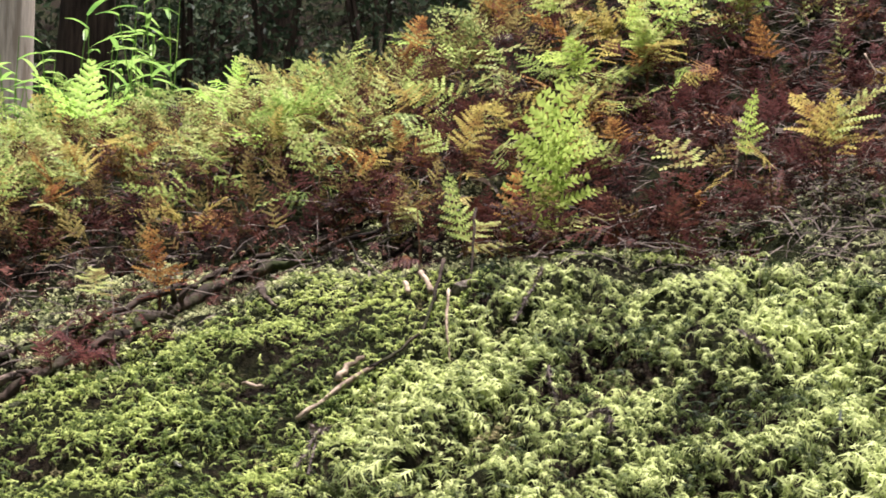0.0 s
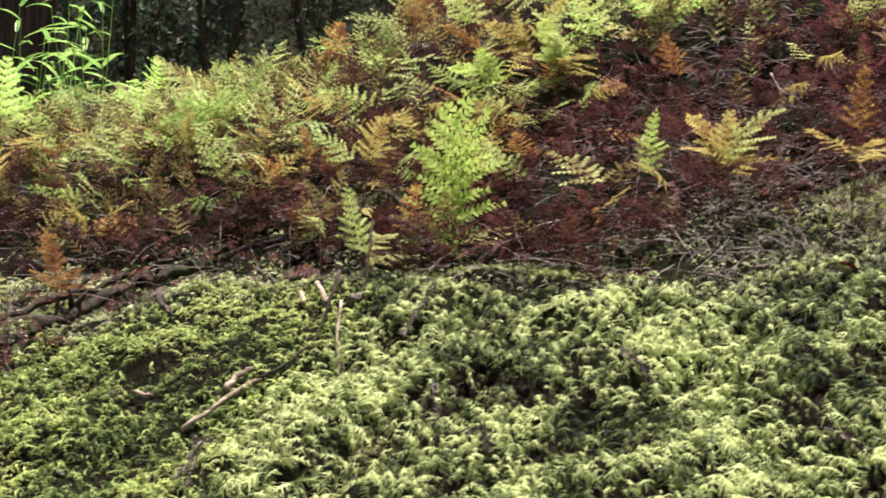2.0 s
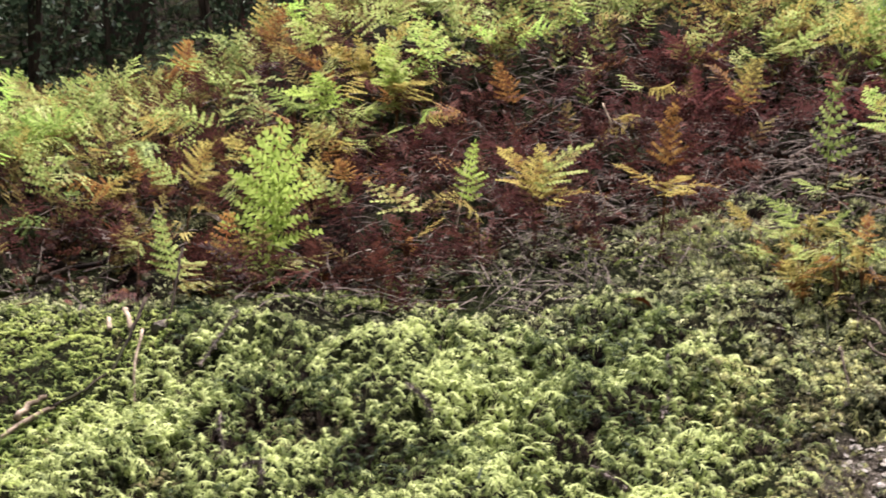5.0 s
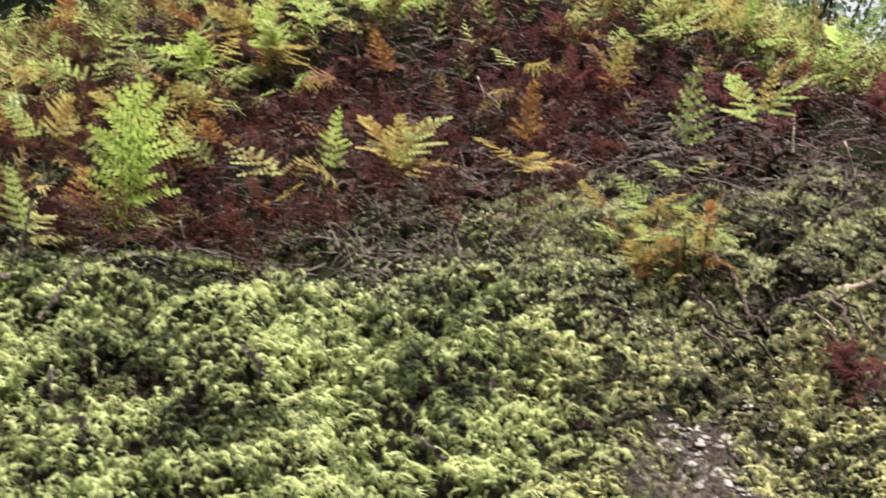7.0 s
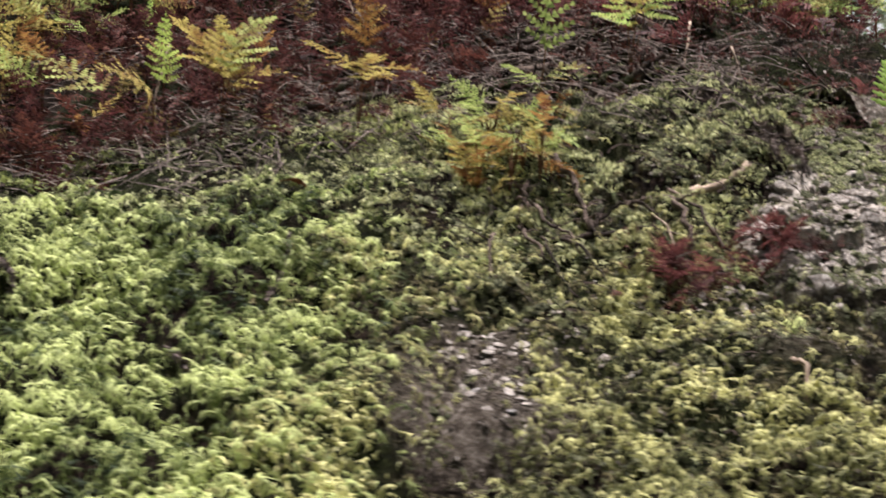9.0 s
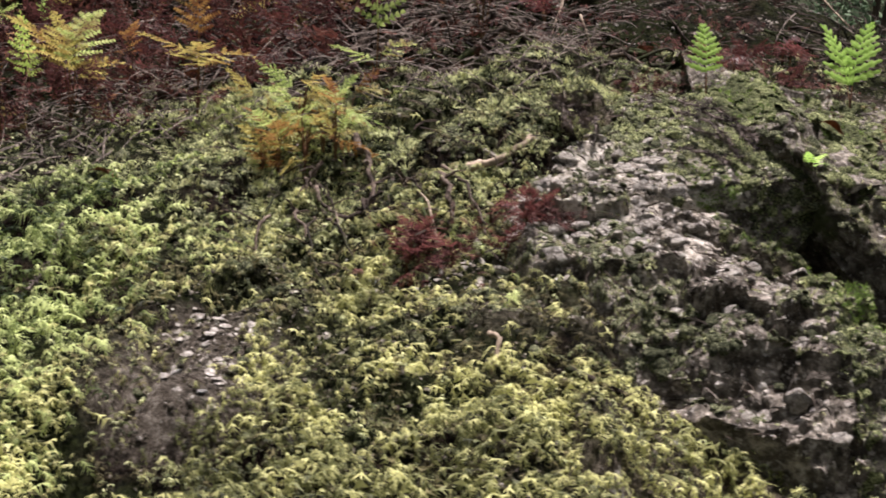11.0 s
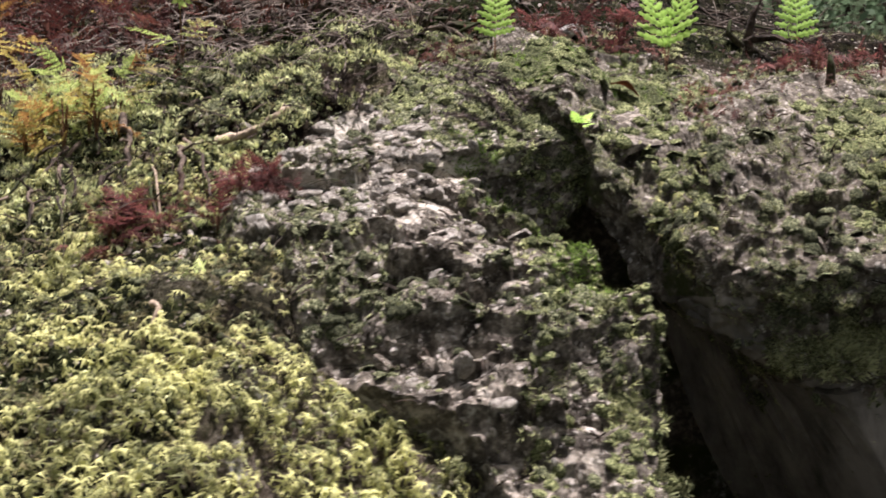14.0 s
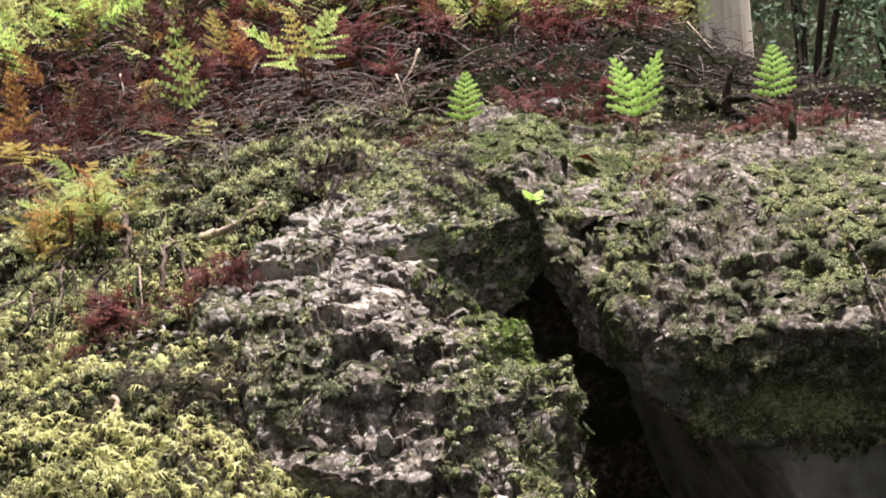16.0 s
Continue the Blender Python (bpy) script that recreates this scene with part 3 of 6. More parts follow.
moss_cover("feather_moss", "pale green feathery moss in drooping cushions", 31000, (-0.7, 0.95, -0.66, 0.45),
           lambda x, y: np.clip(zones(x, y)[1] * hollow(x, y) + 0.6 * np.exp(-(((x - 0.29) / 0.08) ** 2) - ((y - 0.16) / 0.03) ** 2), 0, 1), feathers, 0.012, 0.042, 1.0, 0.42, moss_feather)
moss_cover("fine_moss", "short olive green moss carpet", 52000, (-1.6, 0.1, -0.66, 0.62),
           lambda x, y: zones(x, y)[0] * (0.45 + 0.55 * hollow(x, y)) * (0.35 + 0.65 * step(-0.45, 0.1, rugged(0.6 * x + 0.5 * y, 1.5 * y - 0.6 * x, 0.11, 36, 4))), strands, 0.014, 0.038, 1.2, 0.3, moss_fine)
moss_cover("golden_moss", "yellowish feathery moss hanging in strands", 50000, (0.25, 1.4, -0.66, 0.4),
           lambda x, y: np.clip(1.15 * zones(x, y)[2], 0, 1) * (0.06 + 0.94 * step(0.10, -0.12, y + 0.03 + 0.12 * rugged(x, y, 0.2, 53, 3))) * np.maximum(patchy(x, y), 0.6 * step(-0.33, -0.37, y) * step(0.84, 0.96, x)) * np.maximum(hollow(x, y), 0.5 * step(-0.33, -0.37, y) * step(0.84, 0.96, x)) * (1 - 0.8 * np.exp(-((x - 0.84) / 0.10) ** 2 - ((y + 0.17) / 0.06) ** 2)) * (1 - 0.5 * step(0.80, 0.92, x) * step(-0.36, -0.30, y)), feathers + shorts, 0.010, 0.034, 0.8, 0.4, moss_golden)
EDGE = lambda x, y: (x < crack_side(y) + 0.04 + 2 * (y > 0.08))
moss_cover("cushion_moss", "dark olive cushion moss on litter", 35000, (0.25, 2.1, -0.66, 0.75),
           lambda x, y: np.clip(zones(x, y)[2] + 0.5 * (x > 1.0) * (y > 0.3), 0, 1) * (0.06 + 0.94 * rock_moss(x, y)) * EDGE(x, y), tufts, 0.004, 0.010, 3.0, 0.9, moss_dark)
moss_cover("litter_moss", "dark olive moss among fern litter", 16000, (-1.3, 1.2, 0.15, 0.95),
           lambda x, y: zones(x, y)[4] * step(-0.1, 0.3, rugged(x, y, 0.15, 39, 3)) * step(0.95, 0.6, y), shorts + tufts, 0.007, 0.018, 3.0, 0.9, moss_dark)
moss_cover("strand_moss", "olive moss strands over litter and roots", 40000, (0.3, 1.5, -0.5, 0.6),
           lambda x, y: np.clip(zones(x, y)[2] * (0.25 + 0.75 * step(-0.15, 0.05, y)) + 0.3 * (y > 0.3) * (x > 0.9), 0, 1) * step(-0.25, 0.35, rugged(x, 1.8 * y, 0.10, 43, 4)) * EDGE(x, y), shorts, 0.009, 0.022, 0.9, 0.4, moss_olive)
moss_cover("old_moss", "brown-green old moss under the living shoots", 24000, (-1.5, 1.1, -0.66, 0.45),
           lambda x, y: np.clip((zones(x, y)[0] + zones(x, y)[1]) * step(0.62, 0.42, cushions(x, y)) + zones(x, y)[2], 0, 1), shorts, 0.010, 0.026, 2.0, 0.3, moss_old)


def pads_on_bank(name, label, count, box, weight, lo, hi, material, seed):
    r = np.random.default_rng(seed)
    x, y = lay(r, count, box, lambda x, y: weight(x, y) * BARE(x, y))
    n = slope_at(x, y)
    d = np.cross(n, r.normal(0, 1, n.shape))
    d /= np.linalg.norm(d, axis=1, keepdims=True)
    ob = scatter(name, PADS, np.stack([x, y, bank(x, y)], -1), d, n, r.uniform(lo, hi, len(x)), r, material, True)
    return tagged(ob, label, "moss", kind="stuff")


BAND = lambda x, y: step(-0.06, 0.03, y - np.interp(x, [-1.0, -0.5, -0.2, 0.3, 0.6], [0.2, 0.36, 0.2, 0.12, 0.05])) * step(0.26, 0.10, y - np.interp(x, [-1.0, -0.5, -0.2, 0.3, 0.6], [0.5, 0.46, 0.28, 0.26, 0.3]))
moss_cover("edge_moss", "dark olive moss strands between moss and ferns", 26000, (-1.2, 0.75, 0.05, 0.75),
           lambda x, y: BAND(x, y) * (1 - 0.5 * step(-0.05, 0.15, x) * step(0.18, 0.26, y)) * np.maximum(0.3 + 0.7 * step(-0.35, 0.2, rugged(x, 1.6 * y, 0.09, 57, 4)), np.exp(-(((x - 0.29) / 0.08) ** 2) - ((y - 0.165) / 0.04) ** 2)), shorts, 0.008, 0.022, 1.3, 0.5, moss_olive)
moss_cover("edge_feather_moss", "scattered green moss shoots below the ferns", 9000, (-1.2, 0.75, 0.05, 0.75),
           lambda x, y: BAND(x, y) * (1 - 0.5 * step(-0.05, 0.15, x) * step(0.18, 0.26, y)) * step(0.0, 0.4, rugged(x, 1.6 * y, 0.12, 58, 4)), feathers, 0.012, 0.03, 1.2, 0.4, moss_fine)
pads_on_bank("ledge_moss_pads", "lumpy olive moss pads on the root ledge", 5200, (0.35, 1.9, -0.35, 0.62), lambda x, y: np.clip(zones(x, y)[2] * step(-0.2, 0.05, y) + 0.45 * (x > 0.9) * (y > 0.3), 0, 1) * step(0.0, 0.35, rugged(x, 1.6 * y, 0.10, 43, 4)) * EDGE(x, y), 0.004, 0.010, moss_pad_bright, 61)
pads_on_bank("moss_edge_pads", "dark moss pads at the fern edge", 3000, (-1.3, 0.8, 0.1, 0.62), lambda x, y: step(0.02, 0.12, zones(x, y)[4]) * step(0.62, 0.45, y) * step(-0.1, 0.3, rugged(x, y, 0.12, 45, 3)), 0.004, 0.012, moss_pad, 62)
moss_cover("ledge_moss", "olive moss strands over the root ledge", 30000, (0.3, 1.5, -0.1, 0.6),
           lambda x, y: LEDGE(x, y) * (0.03 + 0.97 * step(-0.1, 0.35, rugged(x, 2.0 * y, 0.10, 49, 4))) * EDGE(x, y), shorts + tufts, 0.007, 0.019, 1.2, 0.5, moss_olive)
pads_on_bank("ledge_dark_pads", "dark lumpy moss pads on the root ledge", 3600, (0.35, 1.5, -0.1, 0.6), lambda x, y: LEDGE(x, y) * step(-0.1, 0.3, rugged(x, 2.0 * y, 0.08, 59, 4)) * EDGE(x, y), 0.004, 0.011, moss_pad, 63)
pads_on_bank("golden_gap_pads", "olive moss pads among the golden moss", 4200, (0.45, 1.3, -0.6, 0.1), lambda x, y: np.clip(zones(x, y)[2] + 0.5 * zones(x, y)[3], 0, 1) * step(-0.1, 0.3, rugged(x, 1.5 * y, 0.07, 69, 3)) * step(-0.36, -0.24, y) * EDGE(x, y), 0.004, 0.010, moss_pad, 64)


# ---- the overhanging boulder east of the crack ----
PROFILE = [(0.66, 1.80), (0.47, 1.785), (0.30, 1.738), (0.15, 1.676), (0.0, 1.596), (-0.09, 1.538), (-0.15, 1.502), (-0.184, 1.484), (-0.182, 1.464),
           (-0.170, 1.44), (-0.168, 1.41), (-0.168, 1.388), (-0.164, 1.368), (-0.152, 1.352), (-0.145, 1.28), (-0.135, 0.9), (-0.13, 0.2)]
OUTLINE = [(1.19, 0.41), (1.235, 0.345), (1.285, 0.285), (1.33, 0.23), (1.37, 0.18), (1.405, 0.125), (1.437, 0.065), (1.48, 0.008), (1.56, -0.012), (1.64, 0.012), (1.76, 0.0), (1.95, -0.03), (2.3, 0.03), (2.9, 0.25)]


def grid_normals(P, towards):
    nn = np.cross(np.gradient(P, axis=0), np.gradient(P, axis=1))
    nn /= np.linalg.norm(nn, axis=-1, keepdims=True) + 1e-9
    return nn * np.sign((nn * np.array(towards)).sum(-1, keepdims=True))


def warped(P, amount, seed):
    x, y, z = P[..., 0], P[..., 1], P[..., 2]
    return P + amount * np.stack([rugged(x + z, y, 0.07, seed, 3), rugged(x, y + z, 0.07, seed + 4, 3), rugged(x - y, z, 0.07, seed + 8, 3)], -1)


def craggy(P, coarse, fine, seed, run=0.65):
    """How far broken rock stands out at each point: slanting blocks, flat layers and grit."""
    Q = warped(P, 0.022, seed) * np.array([run, 1.2, 2.5])
    a, joint = facets(Q, coarse, seed, 0.55)
    b, small = facets(Q, fine, seed + 20, 0.8)
    x, y, z = P[..., 0], P[..., 1], P[..., 2]
    return 0.9 * a + 0.55 * b - 0.007 * joint - 0.003 * small + 0.005 * rugged(x + 0.6 * z, y - z, 0.03, seed + 7, 2)


def lattice(n, m):
    i = np.arange(n * m).reshape(n, m)
    return np.stack([i[:-1, :-1], i[1:, :-1], i[1:, 1:], i[:-1, 1:]], -1).reshape(-1, 4)


def boulder_mesh():
    t = np.linspace(0, 1, len(PROFILE))
    s = np.concatenate([np.linspace(0, 0.8, 200), np.linspace(0.82, 1, 10)])
    py, pz = hermite(t, [p[0] for p in PROFILE], s), hermite(t, [p[1] for p in PROFILE], s)
    u = np.linspace(0, 1, len(OUTLINE))
    a = np.concatenate([np.linspace(0, 0.86, 290), np.linspace(0.87, 1, 14)])
    ox, od = hermite(u, [p[0] for p in OUTLINE], a), hermite(u, [p[1] for p in OUTLINE], a)
    X = ox[None] + 0.075 * step(1.44, 1.28, pz)[:, None] * step(1.62, 1.47, ox)[None] + 0.5 * np.clip(1.40 - pz, 0, 0.4)[:, None] * step(1.80, 1.45, ox)[None]
    Y = py[:, None] + od[None]
    Z = pz[:, None] + (0.42 * od[None] + 0.9 * np.clip(od - 0.17, 0, 0.1)[None] * step(0.25, -0.05, py)[:, None]) * step(1.2, 1.4, pz)[:, None]
    top = step(1.28, 1.40, Z)
    P = np.stack([X, Y, Z], -1)
    nn = grid_normals(P, (-0.3, -0.6, 0.8))
    lump = np.array([noise.fractal(Vector(p) * 9.0, 0.7, 2.0, 5) for p in P.reshape(-1, 3)]).reshape(X.shape)
    under = step(1.50, 1.45, pz)[:, None]
    P = P + nn * ((0.3 + 0.7 * top) * 0.016 * lump + (1 - 0.85 * under) * (0.25 + 0.75 * top) * (0.8 - 0.62 * step(-0.02, 0.15, Y)) * craggy(P, 0.085, 0.034, 31, 0.8))[..., None]
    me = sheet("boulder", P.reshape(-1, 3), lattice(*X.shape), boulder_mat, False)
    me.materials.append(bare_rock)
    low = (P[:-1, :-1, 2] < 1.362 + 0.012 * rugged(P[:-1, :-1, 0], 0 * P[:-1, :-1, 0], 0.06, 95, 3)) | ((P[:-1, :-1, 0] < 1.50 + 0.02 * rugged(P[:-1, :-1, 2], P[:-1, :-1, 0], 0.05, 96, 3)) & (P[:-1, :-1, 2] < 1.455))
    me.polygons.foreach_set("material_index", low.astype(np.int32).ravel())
    return me, P


boulder_data, BOULDER = boulder_mesh()
boulder = tagged(new("boulder", boulder_data), "dark weathered boulder with an overhanging mossy lip", "boulder")


# ---- the broken rock west of the crack ----
def outcrop_mesh():
    y = np.concatenate([np.arange(-0.80, -0.3, 0.0035), np.arange(-0.3, 0.50, 0.0052)])
    a = np.linspace(0, 1, 150)
    edge = crack_side(y) + 0.05 * rugged(y, 0 * y, 0.09, 3, 4)
    right = edge + step(0.05, 0.13, y) * (1.42 - edge)
    X = 0.74 + (right - 0.74)[:, None] * a[None]
    Y = np.repeat(y[:, None], len(a), 1)
    Z = bank(X, Y, 0.0)
    on = zones(X, Y)[3]
    P = np.stack([X, Y, Z], -1)
    smooth = np.stack([X, Y, hermite(ALONG, HEIGHT, Y) + 0.04], -1)
    nn = grid_normals(smooth, (0, -0.6, 0.8))
    fade = step(0.25, 0.95, on) * step(0.5, 0.42, Y)
    P = P + nn * (0.032 * fade + fade * (1.0 - 0.5 * step(-0.18, -0.02, Y) - 0.38 * step(0.02, 0.12, Y)) * craggy(P, 0.15, 0.06, 11) - 0.035 * (1 - fade))[..., None]
    # the broken edge turns down into the crack
    t = np.linspace(0, 1, 46)[1:]
    brow = P[:, -1:, :]
    wall = brow + np.stack([0.025 * np.sin(1.6 * t) - 0.03 * t, 0 * t, -0.36 * t ** 1.3], -1)[None] * step(0.12, 0.05, y)[:, None, None]
    wall = wall + np.array([1.0, -0.3, 0]) * ((0.35 + 0.75 * np.sin(np.pi * t / 2))[None] * craggy(wall, 0.08, 0.035, 17, 1.0))[..., None]
    P = np.concatenate([P, wall], 1)
    return sheet("rock_outcrop", P.reshape(-1, 3), lattice(*P.shape[:2]), outcrop_mat, False), P


outcrop_data, OUTCROP = outcrop_mesh()
outcrop = tagged(new("rock_outcrop", outcrop_data), "broken brown-grey rock outcrop with pale lichen", "rock")


def strew(surface, name, label, category, count, weight, shapes, lo, hi, material, seed, hang=0.3, flat=False, smooth=False):
    """Small pieces strewn over a rock's surface; the weight takes x, y, z and the normal's z."""
    r = np.random.default_rng(seed)
    P = surface
    e1, e2 = np.gradient(P, axis=0), np.gradient(P, axis=1)
    nn = grid_normals(P, (0, -0.6, 0.8))
    area = np.linalg.norm(np.cross(e1, e2), axis=-1)
    w = np.clip(weight(P[..., 0], P[..., 1], P[..., 2], nn[..., 2]), 0, None) * area
    k = r.choice(w.size, count, p=(w / w.sum()).ravel())
    p = P.reshape(-1, 3)[k] + e1.reshape(-1, 3)[k] * r.uniform(-0.5, 0.5, (count, 1)) + e2.reshape(-1, 3)[k] * r.uniform(-0.5, 0.5, (count, 1))
    n = nn.reshape(-1, 3)[k]
    d = np.cross(n, r.normal(0, 1, n.shape)) + np.array([0, 0, -hang])
    d /= np.linalg.norm(d, axis=1, keepdims=True)
    size = lo + (hi - lo) * r.random(count) ** (2.0 if flat else 1.3)
    ob = scatter(name, shapes, p, d, n + (r.normal(0, 0.35, n.shape) if flat else 0), size, r, material, smooth)
    return tagged(ob, label, category, kind="stuff")


def on_boulder(name, label, category, count, weight, shapes, lo, hi, material, seed, hang=0.3, flat=False, smooth=False):
    held = lambda x, y, z, up: weight(x, y, z) * (x < 2.5) * np.clip(step(0.15, 0.45, up) + step(1.49, 1.53, x), 0, 1)
    return strew(BOULDER, name, label, category, count, held, shapes, lo, hi, material, seed, hang, flat, smooth)


def rock_point(x, y):
    """The outcrop's surface over x, y."""
    k = np.argmin((OUTCROP[:, :150, 0] - x) ** 2 + (OUTCROP[:, :150, 1] - y) ** 2)
    return float(OUTCROP[:, :150, 2].ravel()[k])


lumps = lambda x, y, z, size, seed: rugged(x, 1.3 * (y - z), size, seed, 4)
TOP_MOSS = lambda x, y, z: step(0.10, 0.34, lumps(x, y, z, 0.15, 22)) * step(1.40, 1.47, z)
LIP_MOSS = lambda x, y, z: step(1.33, 1.355, z) * step(1.50, 1.45, z) * step(-0.35, 0.15, lumps(x, y, z, 0.08, 25))
GOLD_TOP = lambda x, y, z: step(0.30, 0.55, 0.7 * lumps(x, y, z, 0.12, 27) + 0.62 * np.exp(-((x - 1.67) / 0.10) ** 2 - ((y - 0.10) / 0.08) ** 2) + 0.5 * np.exp(-((x - 1.63) / 0.08) ** 2 - ((y + 0.06) / 0.06) ** 2)) * step(1.46, 1.50, z)
on_boulder("boulder_golden_moss", "golden moss strands on the boulder", "moss", 4200, GOLD_TOP, shorts, 0.007, 0.019, moss_golden, 4, 0.5)
on_boulder("boulder_moss_pads", "lumpy dark olive moss pads on the boulder", "moss", 1100, TOP_MOSS, PADS, 0.004, 0.014, moss_pad, 7, smooth=True)
on_boulder("boulder_golden_pads", "golden olive moss pads on the boulder", "moss", 1100, GOLD_TOP, PADS, 0.004, 0.013, moss_pad_bright, 6, smooth=True)
on_boulder("boulder_lip_pads", "shaded moss pads on the boulder's lip", "moss", 1000, LIP_MOSS, PADS, 0.003, 0.008, moss_pad, 5, smooth=True)
on_boulder("boulder_moss", "short dark olive moss on the boulder", "moss", 9000, lambda x, y, z: TOP_MOSS(x, y, z) + 0.03, tufts, 0.003, 0.009, moss_dark, 8)
on_boulder("boulder_lip_moss", "shaded moss hanging on the boulder's lip", "moss", 6000, LIP_MOSS, tufts, 0.003, 0.007, moss_dark, 9, 0.9)
strew(BOULDER, "boulder_face_moss", "dim green moss hanging on the boulder's face", "moss", 7000, lambda x, y, z, up: step(1.365, 1.38, z) * step(1.47, 1.44, z) * step(1.49, 1.53, x) * (x < 2.3) * step(-0.3, 0.2, lumps(x, y, z, 0.07, 26)), shorts + tufts, 0.006, 0.016, moss_dark, 91, 0.9)
on_boulder("boulder_bright_moss", "yellow-green moss tips on the boulder", "moss", 2600, GOLD_TOP, tufts, 0.003, 0.008, moss_olive, 10)
bare = lambda x, y: step(0.2, 0.6, zones(x, y)[3]) * (x < 1.36)
ROCK_MOSS = lambda x, y, z: step(-0.04, 0.20, rugged(x + 0.3 * z, 2.6 * z - y, 0.075, 37, 4) - 0.14 * np.exp(-((x - 1.04) / 0.12) ** 2 - ((y + 0.03) / 0.12) ** 2) - 0.25 * step(-0.22, -0.32, y) * step(1.0, 1.08, x) * step(1.36, 1.26, x))
EDGE_MOSS = lambda x, y, z: step(-0.14, -0.06, x - crack_side(y)) * (y < 0.25) * (z > 1.0) * step(-0.15, 0.2, rugged(2.2 * x, 0.7 * (y - z), 0.08, 48, 4))
strew(OUTCROP, "rock_moss_pads", "lumpy olive moss pads on the outcrop", "moss", 2400, lambda x, y, z, up: (0.05 + ROCK_MOSS(x, y, z)) * bare(x, y) * step(0.0, 0.4, up) * (z > 1.05), PADS, 0.003, 0.009, moss_pad, 40, smooth=True)
strew(OUTCROP, "crack_edge_pads", "green moss pads along the crack's edge", "moss", 1700, lambda x, y, z, up: EDGE_MOSS(x, y, z), PADS, 0.003, 0.009, moss_pad_bright, 39, smooth=True)
HEAD = lambda x, y, z: step(0.06, 0.16, y) * step(0.98, 1.06, x) * step(-0.25, 0.2, lumps(x, y, z, 0.08, 52))
strew(OUTCROP, "crack_head_pads", "green moss pads over the head of the crack", "moss", 1500, lambda x, y, z, up: HEAD(x, y, z) * (z > 1.4), PADS, 0.003, 0.010, moss_pad_bright, 38, smooth=True)
strew(OUTCROP, "crack_head_moss", "green moss strands over the head of the crack", "moss", 4500, lambda x, y, z, up: HEAD(x, y, z) * (z > 1.4), shorts, 0.005, 0.014, moss_olive, 37, 0.6)
on_boulder("boulder_back_moss", "green moss strands on the boulder's back", "moss", 3500, lambda x, y, z: step(0.15, 0.3, y) * step(1.75, 1.5, x) * step(-0.1, 0.3, lumps(x, y, z, 0.09, 53)), shorts, 0.005, 0.014, moss_olive, 36)
MAT = lambda x, y, z: np.exp(-(((x - 1.335) / 0.09) ** 2) - ((y - 0.235) / 0.075) ** 2) * step(-0.35, 0.05, lumps(x, y, z, 0.06, 54))
strew(OUTCROP, "crack_mat_pads", "green moss mat behind the crack", "moss", 700, lambda x, y, z, up: MAT(x, y, z), PADS, 0.005, 0.013, moss_pad_bright, 33, smooth=True)
on_boulder("boulder_mat_pads", "green moss mat on the boulder's back", "moss", 700, MAT, PADS, 0.005, 0.013, moss_pad_bright, 34, smooth=True)
on_boulder("boulder_mat_moss", "fresh green moss tips on the boulder's back", "moss", 3000, MAT, tufts + shorts, 0.005, 0.012, moss_vivid, 35, 0.4)
VIVID = lambda x, y, z: np.exp(-((x - crack_side(y) + 0.015) / 0.035) ** 2) * step(-0.26, -0.2, y) * step(0.10, 0.05, y) * (z > 1.25) * step(-0.3, 0.1, lumps(x, y, z, 0.06, 55)) + 0.6 * np.exp(-((x - 1.30) / 0.09) ** 2 - ((y - 0.40) / 0.04) ** 2) * step(-0.2, 0.2, lumps(x, y, z, 0.05, 56))
strew(OUTCROP, "vivid_crack_moss", "vivid green moss along the crack", "moss", 3600, lambda x, y, z, up: VIVID(x, y, z), tufts + shorts, 0.005, 0.012, moss_vivid, 45, 0.5)
strew(OUTCROP, "crack_wall_moss", "dark moss hanging in the crack", "moss", 3500, lambda x, y, z, up: (x > crack_side(y) - 0.005) * step(1.10, 1.2, z) * (z < 1.45) * (y < 0.02) * step(-0.4, 0.1, lumps(x, y, z, 0.06, 66)), shorts + tufts, 0.006, 0.018, moss_dark, 46, 0.9)
strew(OUTCROP, "rock_cushion_moss", "dull olive cushion moss on the outcrop", "moss", 7000, lambda x, y, z, up: (0.04 + ROCK_MOSS(x, y, z)) * bare(x, y) * step(-0.1, 0.35, up) * (z > 1.05), tufts, 0.003, 0.007, moss_dark, 41, 0.2)
strew(OUTCROP, "rock_strand_moss", "olive green moss strands on the outcrop", "moss", 5600, lambda x, y, z, up: (0.04 + ROCK_MOSS(x, y, z) * step(-0.15, 0.3, lumps(x, y, z, 0.10, 44))) * bare(x, y) * step(0.2, 0.5, up), shorts, 0.006, 0.016, moss_olive, 42, 0.6)
strew(OUTCROP, "crack_edge_moss", "green moss along the crack's edge", "moss", 4800, lambda x, y, z, up: EDGE_MOSS(x, y, z), tufts + shorts, 0.004, 0.013, moss_olive, 43, 0.9)


